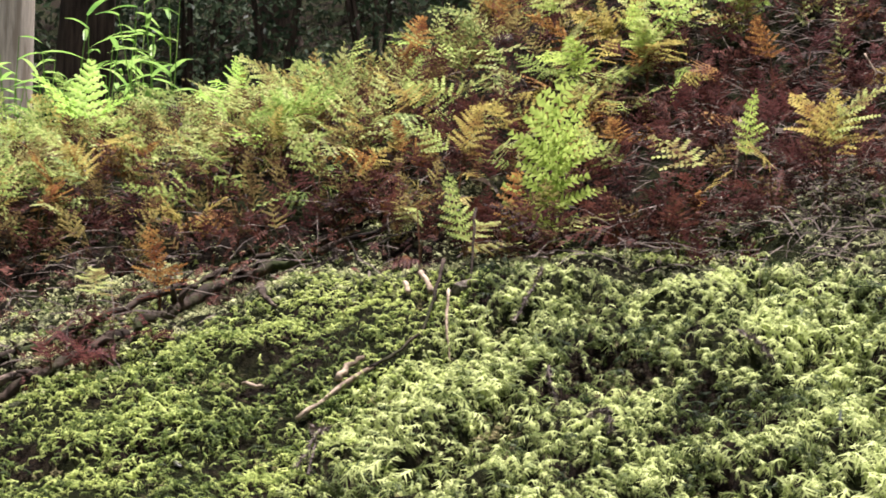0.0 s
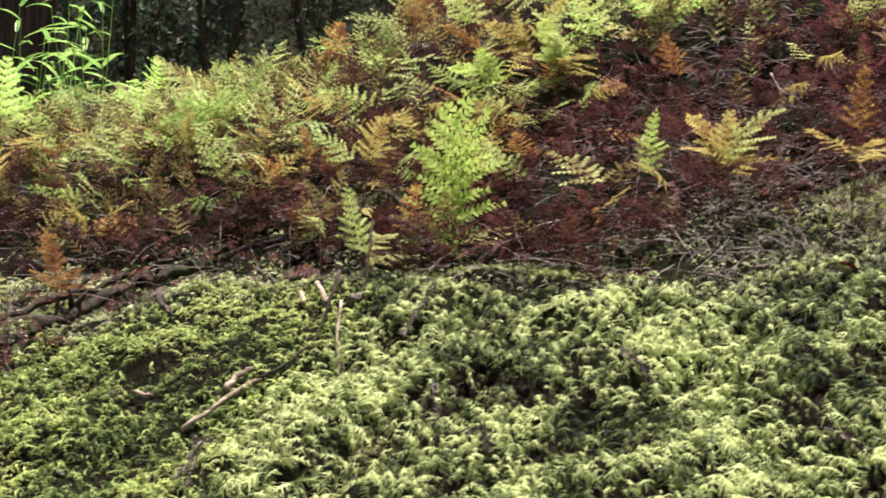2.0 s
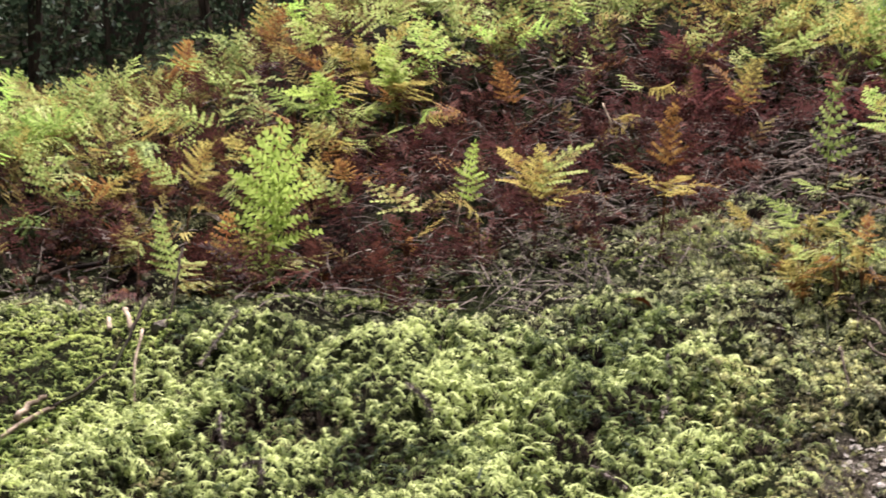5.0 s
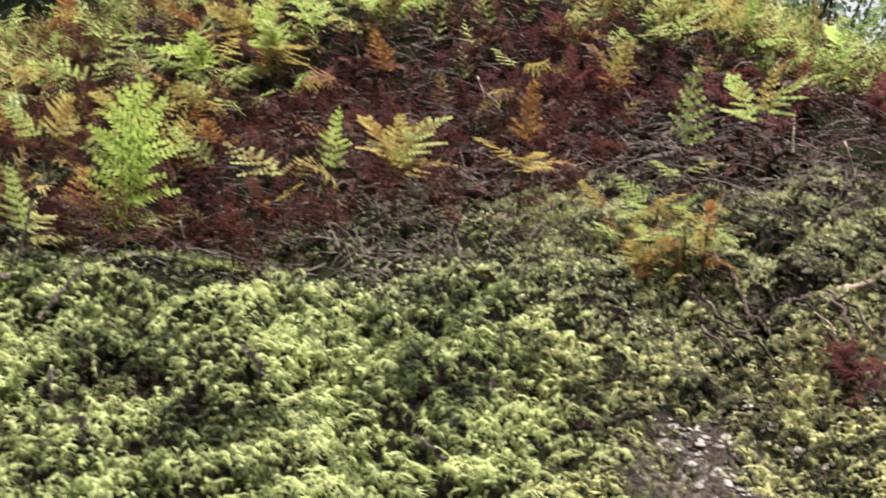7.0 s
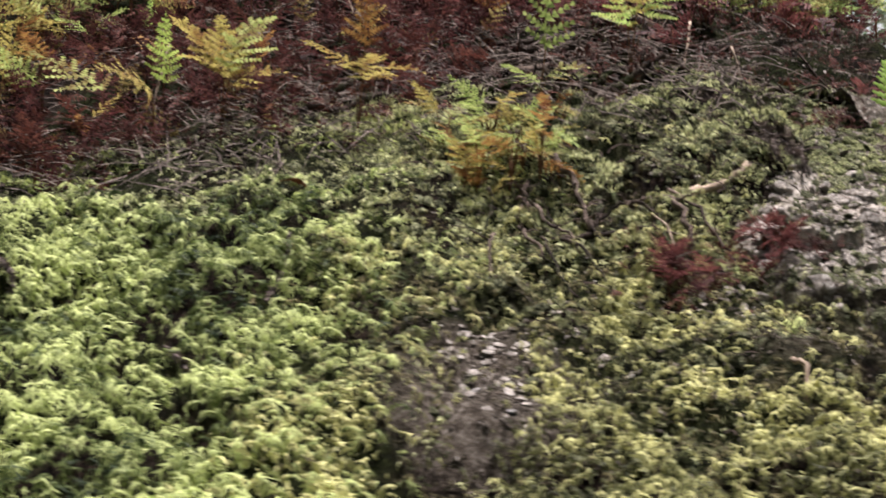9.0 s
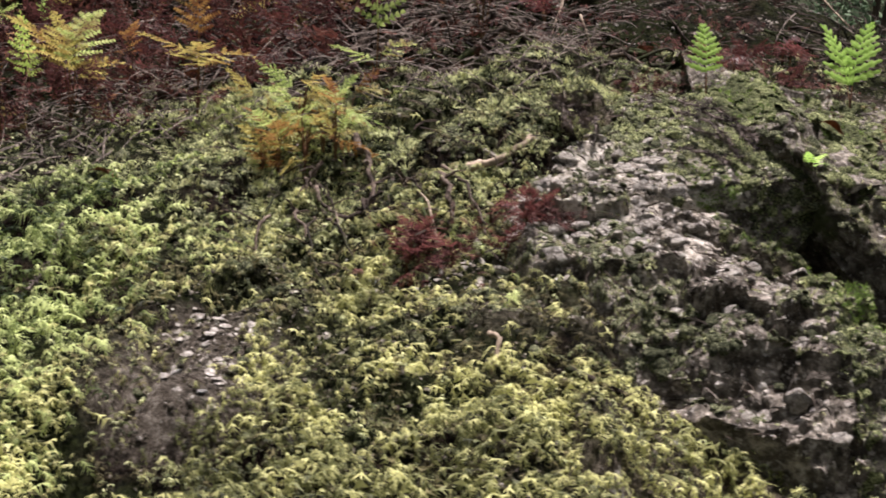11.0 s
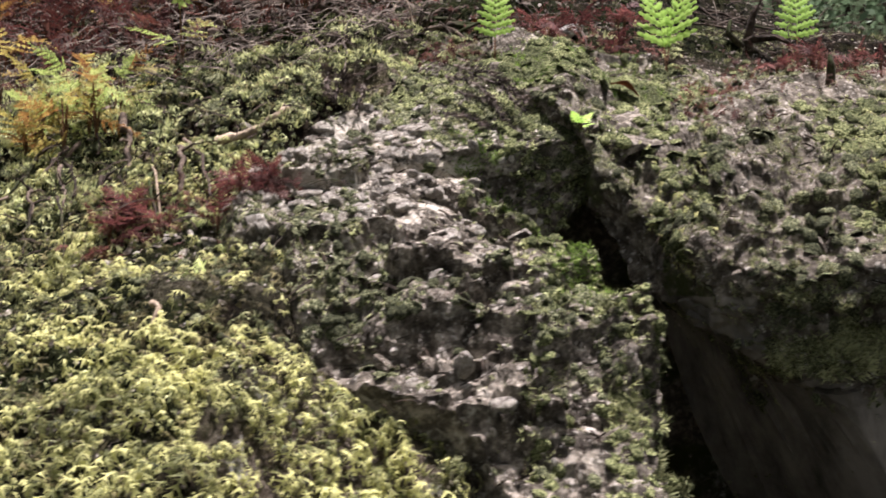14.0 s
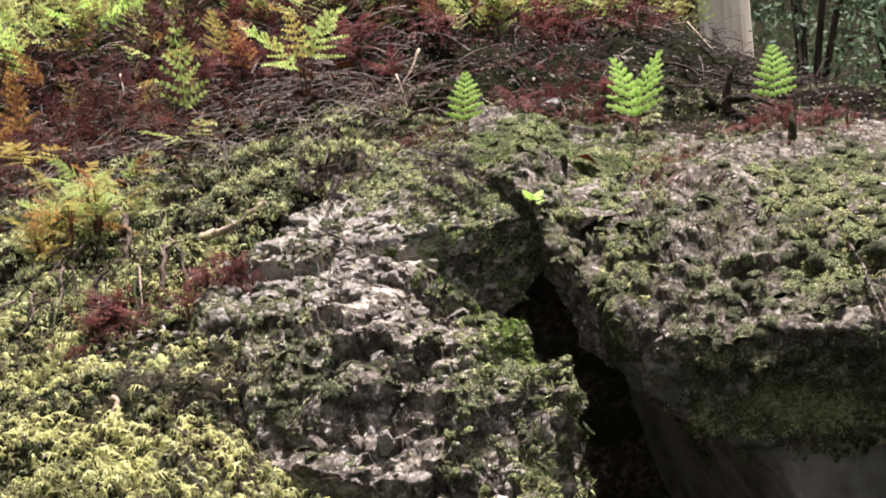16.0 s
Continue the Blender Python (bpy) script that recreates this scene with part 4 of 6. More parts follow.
# ---- ferns ----
def frond_shape(r, pairs, sub, width, curl, coarse=False, full=1.0):
    """A triangular lacy frond of length 1 along +y, arching: pinnae with toothed leaflets."""
    verts, faces = [], []

    def spine(v):
        return np.array([0.03 * math.sin(2.5 * v), v * (1 - 0.12 * curl * v), curl * (0.25 * v - 0.75 * v * v)])

    n = 2 * pairs
    prev = None
    for i in range(pairs + 1):
        v = i / pairs
        c, h = spine(v), 0.008 * (1.2 - v)
        verts += [c + (-h, 0, 0.002), c + (h, 0, 0.002)]
        if prev is not None:
            o = len(verts)
            faces += [(prev, prev + 1, o - 1), (prev, o - 1, o - 2)]
        prev = len(verts) - 2
    for i in range(pairs):
        for side in (-1, 1):
            v = (i + 0.25 + 0.25 * (side > 0)) / pairs
            c = spine(v)
            pl = width * (1 - v) ** 0.85 * r.uniform(0.6, 1.15) * (0.8 if i == 0 else 1)
            ang = math.radians(62 - 22 * v + r.uniform(-6, 6))
            d = np.array([side * math.sin(ang), math.cos(ang), -0.22 + r.uniform(-0.35, 0.22)])
            d /= np.linalg.norm(d)
            q = np.array([-side * d[1], side * d[0], 0])
            if coarse or pl < 0.09:
                o = len(verts)
                k = 0.17 * pl + 0.012
                verts += [c, c + d * pl * 0.4 + q * k, c + d * pl, c + d * pl * 0.4 - q * k]
                faces += [(o, o + 1, o + 2), (o, o + 2, o + 3)]
                continue
            o = len(verts)
            verts += [c - q * 0.004, c + q * 0.004, c + d * pl]
            faces.append((o, o + 2, o + 1))
            m = max(3, round(pl / (0.042 if sub > 4 else 0.065)))
            gap = pl / m
            for j in range(m):
                w = (j + 0.5) / m
                b = c + d * pl * w
                ll = full * (0.062 + 0.03 * pl) * (1 - 0.6 * w) * r.uniform(0.85, 1.1)
                for up in (-1, 1):
                    e = d * 0.55 + q * up * 0.85 + np.array([0, 0, r.uniform(-0.25, 0.1)])
                    o = len(verts)
                    verts += [b - d * gap * 0.5, b + d * gap * 0.42, b + e * ll, b + e * ll * 0.72 - d * gap * 0.32]
                    faces += [(o, o + 1, o + 2), (o, o + 2, o + 3)]
    return np.array(verts), np.array(faces)


def pinnate(r, pairs, width, curl):
    """A triangular frond of length 1 with solid, toothed, overlapping pinnae."""
    verts, faces = [], []
    spine = lambda v: np.array([0.02 * math.sin(2.5 * v), v * (1 - 0.12 * curl * v), curl * (0.25 * v - 0.75 * v * v)])
    for i in range(12):
        v, h = i / 11, 0.009 * (1.15 - i / 11)
        verts += [spine(v) + (-h, 0, 0.003), spine(v) + (h, 0, 0.003)]
        if i:
            o = len(verts)
            faces += [(o - 4, o - 3, o - 1), (o - 4, o - 1, o - 2)]
    for i in range(pairs):
        for side in (-1, 1):
            v = (i + 0.3 + 0.2 * (side > 0)) / (pairs + 0.3)
            c, pl = spine(v), width * (1 - v) ** 0.8 * r.uniform(0.9, 1.08) * (0.82 if i == 0 else 1) + 0.02
            ang = math.radians(66 - 26 * v + r.uniform(-5, 5))
            d = np.array([side * math.sin(ang), math.cos(ang), -0.18 + r.uniform(-0.12, 0.10)])
            d /= np.linalg.norm(d)
            q = np.array([-side * d[1], side * d[0], 0.08])
            o, n = len(verts), 9
            for j in range(n):
                w = j / (n - 1)
                h = (0.030 + 0.10 * pl) * math.sin(math.pi * (0.20 + 0.76 * w)) * (1.0 if j % 2 else 0.5)
                m = c + d * pl * w + np.array([0, 0, -0.10 * pl * w * w])
                verts += [m - q * h + d * 0.02 * (j % 2), m + (0, 0, 0.006), m + q * h + d * 0.02 * (j % 2)]
                if j:
                    a = o + 3 * (j - 1)
                    faces += [(a, a + 1, a + 4), (a, a + 4, a + 3), (a + 1, a + 2, a + 5), (a + 1, a + 5, a + 4)]
    return np.array(verts), np.array(faces)


frng = np.random.default_rng(12)
LACY = [frond_shape(frng, 10, 6, w, c) for w, c in ((0.40, 0.5), (0.46, 0.8), (0.34, 0.35), (0.52, 0.6))]
PLAIN = [frond_shape(frng, 8, 4, w, c) for w, c in ((0.42, 0.5), (0.38, 0.9), (0.46, 0.2))]
COARSE = [frond_shape(frng, 6, 2, w, c, True) for w, c in ((0.45, 0.6), (0.36, 1.0), (0.5, 0.2))]
SMALL = [frond_shape(frng, 6, 3, w, c) for w, c in ((0.40, 0.6), (0.36, 1.0), (0.46, 0.3))]
FULL = [pinnate(frng, 8, 0.40, 0.45)]
FROND = {(tone, k): sheet("frond", v, f, FERN[tone]) for tone in FERN for k, (v, f) in enumerate(LACY + PLAIN + FULL)}
TONES = {"fresh": "bright fresh green", "deep": "leaf green", "green": "fresh green", "lime": "bright yellow-green", "yellow": "yellowing", "orange": "orange autumn", "rust": "withered rust-red", "crimson": "withered crimson"}
srng = random.Random(5)


def ground_z(x, y):
    """The highest of ground, outcrop and boulder over x, y."""
    z = float(bank(x, y))
    if 0.8 < x < 2.4 and y < 0.75:
        for P in (OUTCROP[:, :150], BOULDER[:140]):
            d = (P[..., 0] - x) ** 2 + (P[..., 1] - y) ** 2
            k = np.argmin(d)
            if d.flat[k] < 0.0002:
                z = max(z, float(P[..., 2].flat[k]))
    return z


def stalk_mesh(length, lean):
    bm = bmesh.new()
    tube(bm, [(0, 0, -0.02), (0, lean * length * 0.15, length * 0.5), (0, lean * length * 0.5, length)], [0.0019, 0.0016, 0.0012], 5)
    me = bpy.data.meshes.new("stem")
    bm.to_mesh(me)
    bm.free()
    me.materials.append(stem_mat)
    return me


STALK = stalk_mesh(1.0, 0.35)


def fern(x, y, fronds, z=None, label="", where="on the mossy bank"):
    """A fern plant at x, y. fronds: (tone, shape, length, stalk, heading in degrees from the open side, rise in degrees, roll)."""
    base = new("fern")
    base.location = (x, y, ground_z(x, y) if z is None else z)
    tone = fronds[0][0]
    tagged(base, label or f"{TONES[tone]} lacy fern {where}", "fern", "ferns on the bank")
    for tone, k, length, stalk, heading, rise, roll in fronds:
        turn = Matrix.Rotation(radians(180 + heading), 4, "Z")
        st = new("stem", STALK)
        st.parent = base
        st.matrix_basis = turn @ Matrix.Diagonal((1.0, stalk, stalk, 1))
        fr = new("frond", FROND[tone, k])
        fr.parent = base
        fr.matrix_basis = turn @ Matrix.Translation((0, 0.175 * stalk, stalk)) @ Matrix.Rotation(radians(rise), 4, "X") @ Matrix.Rotation(radians(roll), 4, "Y") @ Matrix.Scale(length, 4)
    return base


def tone_for(x, y):
    """Autumn colours drift from yellow-green in the west to dark red in the east; yellow-green again along the crest."""
    u = srng.random()
    x = x + 0.06 * math.sin(9 * y + 4 * x)
    if x < -0.15:
        if y < 0.72:
            table = (("lime", 0.16), ("yellow", 0.36), ("orange", 0.54), ("rust", 1))
        elif y < 1.02:
            table = (("lime", 0.28), ("yellow", 0.46), ("green", 0.53), ("orange", 0.66), ("crimson", 0.72), ("rust", 1))
        elif x > -0.60:
            table = (("fresh", 0.08), ("lime", 0.44), ("green", 0.52), ("yellow", 0.64), ("orange", 0.69), ("crimson", 0.70), ("rust", 1))
        else:
            table = (("fresh", 0.10), ("lime", 0.62), ("green", 0.74), ("yellow", 0.88), ("orange", 0.92), ("rust", 1))
    elif x < 0.10 and 0.62 < y < 0.90:
        table = (("green", 0.12), ("lime", 0.30), ("yellow", 0.46), ("orange", 0.58), ("crimson", 0.70), ("rust", 1))
    elif x < 0.10 and y >= 0.90:
        table = (("fresh", 0.10), ("green", 0.25), ("lime", 0.54), ("yellow", 0.72), ("orange", 0.84), ("rust", 1))
    elif y > np.interp(x, [0.1, 0.6, 0.9, 1.2], [1.12, 1.08, 0.94, 0.88]):
        table = (("fresh", 0.10), ("lime", 0.46), ("yellow", 0.76), ("green", 0.84), ("orange", 0.90), ("rust", 1))
    elif x < 0.12:
        table = (("lime", 0.10), ("yellow", 0.20), ("orange", 0.28), ("crimson", 0.42), ("rust", 1))
    else:
        table = (("lime", 0.03), ("yellow", 0.07), ("orange", 0.14), ("crimson", 0.30), ("rust", 1))
    return next(t for t, p in table if u <= p)


PLACED = ((-0.20, 0.50), (0.13, 0.56), (0.235, 0.43), (0.44, 0.40), (0.71, 0.42))


def fern_slope():
    spots = []
    for _ in range(16000):
        x, y = srng.uniform(-1.85, 1.35), srng.uniform(0.3, 2.2)
        gap = 0.085 if y < 1.1 else 0.135
        edge = float(np.interp(x, [-1.8, -1.1, -0.9, -0.57, -0.4, -0.22, 0.0, 0.15, 0.33, 0.54, 0.68, 0.9, 1.35], [0.95, 0.80, 0.74, 0.62, 0.50, 0.30, 0.32, 0.34, 0.42, 0.55, 0.74, 0.90, 1.0])) + 0.04 * math.sin(x * 17)
        if y < edge or (x > 1.15 and y > 1.25):
            continue
        if any(abs(x - a) < 0.07 and -0.16 < y - b < 0.05 for a, b in PLACED):
            continue
        thin = 0.55 if 0.15 < x and y < 1.1 else 1.0
        if srng.random() > thin or any((x - a) ** 2 + (y - b) ** 2 < gap * gap for a, b in spots):
            continue
        spots.append((x, y))
        if len(spots) >= 225:
            break
    for x, y in spots:
        tone = tone_for(x, y)
        fronds = []
        for _ in range(srng.choice((3, 4, 4, 5))):
            t = tone if srng.random() < 0.6 else tone_for(x, y)
            if t == "orange" and x > -0.1 and y < 0.5:
                t = "rust"
            low = t in ("rust", "crimson")
            big = srng.uniform(0.07, 0.15) * (1.15 if y > 1.0 else 1) * (0.75 if low else 1)
            fronds.append((t, srng.randrange(7), big, srng.uniform(0.015, 0.06) if low else srng.uniform(0.03, 0.12), srng.gauss(0, 85), srng.uniform(-15, 65), srng.uniform(-50, 50)))
        fern(x, y, fronds)


fern_slope()

# ferns that stand out
fern(-0.20, 0.50, [("deep", 0, 0.25, 0.05, -8, 84, 4), ("deep", 1, 0.25, 0.09, 14, 76, -12), ("deep", 2, 0.20, 0.12, 24, 62, 14), ("lime", 3, 0.16, 0.05, 40, 18, 4), ("lime", 1, 0.15, 0.05, -30, 12, 0), ("lime", 4, 0.14, 0.03, 8, 6, 0)],
     label="large fresh green fern standing over the slope")
for x, y in ((-0.10, 0.94), (0.01, 0.98), (-0.04, 1.10), (-0.15, 1.16)):
    fern(x, y, [(srng.choice(("deep", "lime", "yellow")), srng.randrange(0, 5), srng.uniform(0.11, 0.16), srng.uniform(0.05, 0.12), srng.gauss(0, 40), srng.uniform(15, 75), srng.uniform(-30, 30)) for _ in range(5)], label="lush yellow-green fern high on the slope")
fern(-0.34, 0.37, [("lime", 2, 0.13, 0.04, -20, 66, 10), ("lime", 0, 0.11, 0.04, 35, 25, -10), ("lime", 4, 0.12, 0.03, 75, 12, 0), ("yellow", 1, 0.10, 0.03, 95, 8, 0)],
     label="small yellow-green fern at the moss edge")
fern(0.13, 0.56, [("deep", 2, 0.13, 0.06, 5, 62, 0)], label="single dark green fern frond among rust litter")
fern(0.235, 0.43, [("lime", 1, 0.15, 0.11, 30, 50, 5), ("yellow", 0, 0.14, 0.11, -30, 40, -10), ("yellow", 5, 0.12, 0.09, 60, 30, 0), ("yellow", 3, 0.12, 0.10, 0, 60, 0)], label="golden yellow fern with broad fronds")
fern(0.44, 0.40, [("yellow", 2, 0.10, 0.10, -60, 25, 0), ("orange", 0, 0.12, 0.13, 5, 78, 0), ("yellow", 5, 0.11, 0.09, 65, 20, 0), ("yellow", 3, 0.10, 0.08, 10, 30, 0)], label="orange and yellow fern in red litter")
fern(0.03, 0.44, [("rust", 5, 0.10, 0.06, -20, 50, 0), ("orange", 2, 0.06, 0.05, 0, 40, 0), ("crimson", 4, 0.11, 0.05, 35, 30, 0), ("yellow", 6, 0.07, 0.08, 60, 40, 10), ("rust", 3, 0.11, 0.06, -60, 25, 0)], label="rust-orange fern with curled fronds")
fern(0.715, 0.42, [("lime", 4, 0.16, 0.10, 4, 84, 0), ("lime", 5, 0.10, 0.06, 45, 25, 0), ("lime", 2, 0.09, 0.05, -50, 20, 0)], label="upright yellow-green fern on the root ledge")
fern(0.88, 0.55, [("green", 0, 0.14, 0.10, -40, 45, 0), ("lime", 1, 0.14, 0.12, 45, 50, 0), ("yellow", 4, 0.12, 0.12, 0, 50, 10)], label="yellow-green fern at the crest")
fern(0.58, 0.14, [("yellow", 5, 0.08, 0.04, -20, 45, 0), ("orange", 4, 0.07, 0.04, 20, 30, 0), ("yellow", 6, 0.08, 0.03, 50, 60, 0)], label="low golden and orange fern patch over the ledge")
for x, y in ((0.58, 0.20), (0.62, 0.22), (0.66, 0.16), (0.69, 0.20), (0.64, 0.12), (0.60, 0.15), (0.68, 0.13), (0.56, 0.26), (0.61, 0.29), (0.66, 0.26)):
    fern(x, y, [(srng.choice(("yellow", "yellow", "orange", "lime", "lime")), srng.randrange(0, 7), srng.uniform(0.045, 0.075), srng.uniform(0.02, 0.085), srng.gauss(0, 80), srng.uniform(-20, 60), srng.uniform(-40, 40)) for _ in range(8)], label="low golden and orange fern over the hollow")
fern(-0.83, 0.42, [("orange", 0, 0.12, 0.05, 0, 70, 0), ("orange", 4, 0.10, 0.04, 40, 40, 0), ("rust", 5, 0.10, 0.03, -30, 20, 0)], label="bright orange fern above the dark root")
fern(-0.93, 0.40, [("lime", 1, 0.11, 0.06, 20, 40, 0), ("rust", 5, 0.14, 0.04, 10, 0, 0), ("rust", 4, 0.12, 0.03, -20, -10, 0)], label="rust-brown fern by the root")
fern(-1.27, 1.5, [("fresh", 7, 0.17, 0.12, 20, 62, 10), ("fresh", 7, 0.16, 0.12, -40, 50, -10), ("fresh", 0, 0.16, 0.10, 75, 45, 0)], label="bright green fern on the crest by the bamboo")
fern(1.20, 0.235, [("fresh", 7, 0.09, 0.035, 180, 78, 8)], label="small bright green fern on the rock edge")
fern(1.44, 0.36, [("fresh", 7, 0.12, 0.04, -150, 74, 10), ("fresh", 7, 0.125, 0.04, 145, 74, -10)], label="pair of bright green fern fronds on the boulder")
fern(1.655, 0.55, [("fresh", 7, 0.115, 0.045, 180, 74, 0)], label="bright green triangular fern frond on the crest")
fern(1.315, 0.075, [("fresh", 7, 0.028, 0.014, -25, 40, 0), ("fresh", 7, 0.028, 0.014, 35, 35, 0), ("fresh", 7, 0.02, 0.01, 80, 20, 0)], label="tiny yellow-green fern seedling on the rock")

# withered crimson ferns, small on the rock and larger on the crest
for x0, y0, s, n, lo, hi in ((0.815, -0.135, 0.026, 10, 0.035, 0.055), (0.935, -0.085, 0.022, 7, 0.03, 0.05), (1.33, 0.46, 0.05, 6, 0.035, 0.06), (1.66, 0.42, 0.05, 6, 0.03, 0.055), (1.00, 0.88, 0.08, 9, 0.07, 0.12), (1.36, 0.98, 0.07, 8, 0.06, 0.11), (0.62, 1.0, 0.1, 8, 0.07, 0.12), (-0.90, 0.30, 0.05, 5, 0.04, 0.07)):
    for _ in range(n):
        fern(srng.gauss(x0, s), srng.gauss(y0, s), [("crimson", srng.randrange(7), srng.uniform(lo, hi), srng.uniform(0.2, 0.6) * hi, srng.gauss(0, 90), srng.uniform(-20, 60), srng.uniform(-50, 50)) for _ in range(4)])


def litter(name, label, count, box, weight, shapes, lo, hi, material, flat=0.5):
    r = np.random.default_rng(len(name) * 7)
    x, y = lay(r, count, box, weight)
    n = slope_at(x, y, 0.04)
    d = r.normal(0, 1, (len(x), 3))
    d -= (1 - flat) * (d * n).sum(1, keepdims=True) * n
    d[:, 2] -= 0.2
    d /= np.linalg.norm(d, axis=1, keepdims=True)
    up = n + r.normal(0, 0.5, n.shape)
    pos = np.stack([x, y, bank(x, y)], -1) + n * r.uniform(0.003, 0.075, (len(x), 1)) * (0.4 + zones(x, y)[4][:, None])
    ob = scatter(name, shapes, pos, d, up, r.uniform(lo, hi, len(x)), r, material)
    return tagged(ob, label, "leaf litter", kind="stuff")


def fern_mass(name, label, count, tone, weight, lo, hi):
    """The thick of small fronds between the single plants."""
    r = np.random.default_rng(count)
    low = lambda x: np.interp(x, [-1.8, -1.1, -0.9, -0.57, -0.4, -0.22, 0.0, 0.15, 0.33, 0.54, 0.68, 0.9, 1.35], [0.90, 0.72, 0.66, 0.56, 0.46, 0.27, 0.26, 0.24, 0.30, 0.43, 0.66, 0.86, 1.0])
    x, y = lay(r, count, (-1.8, 1.5, 0.26, 2.4), lambda x, y: weight(x, y) * step(-0.02, 0.08, y - low(x) + 0.06 * rugged(x, y, 0.1, 87, 2)))
    n = slope_at(x, y, 0.05)
    a = r.normal(-math.pi / 2, 0.9, len(x))
    e = r.uniform(0.4, 1.5, len(x))
    d = np.stack([np.cos(a) * np.cos(e), np.sin(a) * np.cos(e), np.sin(e)], -1)
    up = np.stack([0.4 * r.normal(0, 1, len(x)), 0.8 * np.sin(e), np.cos(e) + 0.1], -1)
    pos = np.stack([x, y, bank(x, y)], -1) + n * r.uniform(0.0, 0.09, (len(x), 1))
    ob = scatter(name, SMALL, pos, d, up, r.uniform(lo, hi, len(x)), r, MASS[tone])
    return tagged(ob, label, "ferns", kind="stuff")


MASS = {
    "lime": leaf_material("mass_lime", (0.0776, 0.114, 0.0336), (0.291, 0.361, 0.112), (0.582, 0.646, 0.269), 0.45, scale=8.0, spread=1.2, blush=(0.194, 0.095, 0.0336)),
    "amber": leaf_material("mass_amber", (0.034, 0.0209, 0.0112), (0.136, 0.0997, 0.0392), (0.349, 0.304, 0.112), 0.4, scale=8.0, spread=1.2, blush=(0.0873, 0.0323, 0.0224)),
    "rust": leaf_material("mass_rust", (0.011, 0.006, 0.005), (0.050, 0.020, 0.021), (0.16, 0.072, 0.066), 0.3, scale=8.0, spread=1.2, blush=(0.085, 0.026, 0.021)),
}
blot = lambda x, y: rugged(x, y, 0.25, 63, 3)
PATCH = lambda x, y: 0.12 + 0.88 * step(-0.25, 0.15, rugged(x, y, 0.17, 67, 3))
EASTERN = lambda x, y: step(-0.04, 0.12, x + 0.12 * blot(x, y) + 0.22 * step(1.0, 0.75, y))
fern_mass("yellow_green_fern_thicket", "thick of small yellow-green fern fronds", 3600, "lime", lambda x, y: PATCH(x, y) * (1 - 0.35 * step(-0.75, -0.5, x)) * (1 - EASTERN(x, y)) * step(0.80, 1.08, y + 0.18 * blot(x, y)) + EASTERN(x, y) * step(-0.06, 0.08, y - np.interp(x, [0.1, 0.6, 0.9, 1.2], [1.12, 1.08, 0.94, 0.88]) + 0.08 * blot(x, y)), 0.06, 0.13)
fern_mass("amber_fern_thicket", "thick of small amber and orange fern fronds", 3300, "amber", lambda x, y: np.clip((1 - EASTERN(x, y)) * (0.15 + 0.4 * step(0.95, 0.75, y) + 0.85 * step(-0.05, 0.4, rugged(x, y, 0.2, 65, 3)) * step(1.25, 0.95, y)) + 0.5 * step(1.1, 1.3, y) + 0.05, 0, 1), 0.045, 0.09)
fern_mass("rust_fern_thicket", "thick of withered dark red fern fronds", 7000, "rust", lambda x, y: np.clip(0.12 + 0.25 * step(-0.75, -0.45, x) + (0.25 + 0.35 * step(-0.2, 0.05, x)) * step(1.0, 0.7, y) + 0.5 * (1.05 - PATCH(x, y)) + 0.65 * EASTERN(x, y) * step(1.3, 1.0, y), 0, 1) * step(1.7, 1.3, y), 0.03, 0.075)


SHRED = COARSE
litter("withered_fern_litter", "withered rust-brown fern litter", 4600, (-1.7, 1.5, 0.3, 1.6),
       lambda x, y: zones(x, y)[4] * np.clip(0.75 + 0.1 * step(-0.3, 0.4, x), 0, 1), SHRED, 0.018, 0.05, litter_rust)


def red_litter():
    """Heaps of crumbled red fern."""
    r = np.random.default_rng(77)
    spots = ((0.81, -0.11, 0.035), (0.84, -0.15, 0.025), (0.93, -0.08, 0.03), (0.945, -0.11, 0.02), (1.28, 0.43, 0.06), (1.38, 0.46, 0.05), (1.62, 0.44, 0.05), (1.70, 0.36, 0.04), (1.49, 0.20, 0.035), (1.13, 0.30, 0.03), (-0.92, 0.3, 0.05), (-0.72, 0.44, 0.04), (0.97, 0.62, 0.05), (1.15, 0.72, 0.07), (1.30, 0.80, 0.06), (1.0, 0.80, 0.07), (1.08, 0.98, 0.08), (1.22, 0.94, 0.06), (0.85, 0.85, 0.07), (1.25, 0.60, 0.05))
    xs = np.concatenate([r.normal(a, s, int(1500 * s) + 40) for a, b, s in spots])
    ys = np.concatenate([r.normal(b, s, int(1500 * s) + 40) for a, b, s in spots])
    keep = EDGE(xs, ys)
    xs, ys = xs[keep], ys[keep]
    n = slope_at(xs, ys, 0.04)
    d = r.normal(0, 1, n.shape) + 0.5 * n
    d /= np.linalg.norm(d, axis=1, keepdims=True)
    zs = np.array([ground_z(a, b) for a, b in zip(xs, ys)])
    pos = np.stack([xs, ys, zs], -1) + n * r.uniform(0.002, 0.03, (len(xs), 1))
    tagged(scatter("red_fern_litter", SHRED, pos, d, n + r.normal(0, 0.6, n.shape), r.uniform(0.008, 0.025, len(xs)), r, litter_red), "heaps of crumbled red fern", "leaf litter", kind="stuff")


red_litter()
litter("grey_leaf_litter", "grey-brown twig and leaf litter", 6200, (-1.4, 2.1, 0.1, 1.4),
       lambda x, y: zones(x, y)[4] * step(-0.2, 0.3, x + 0.2 * rugged(x, y, 0.2, 19)) + 0.9 * step(0.38, 0.5, y) * (x > 0.8), SHRED, 0.008, 0.026, litter_grey)


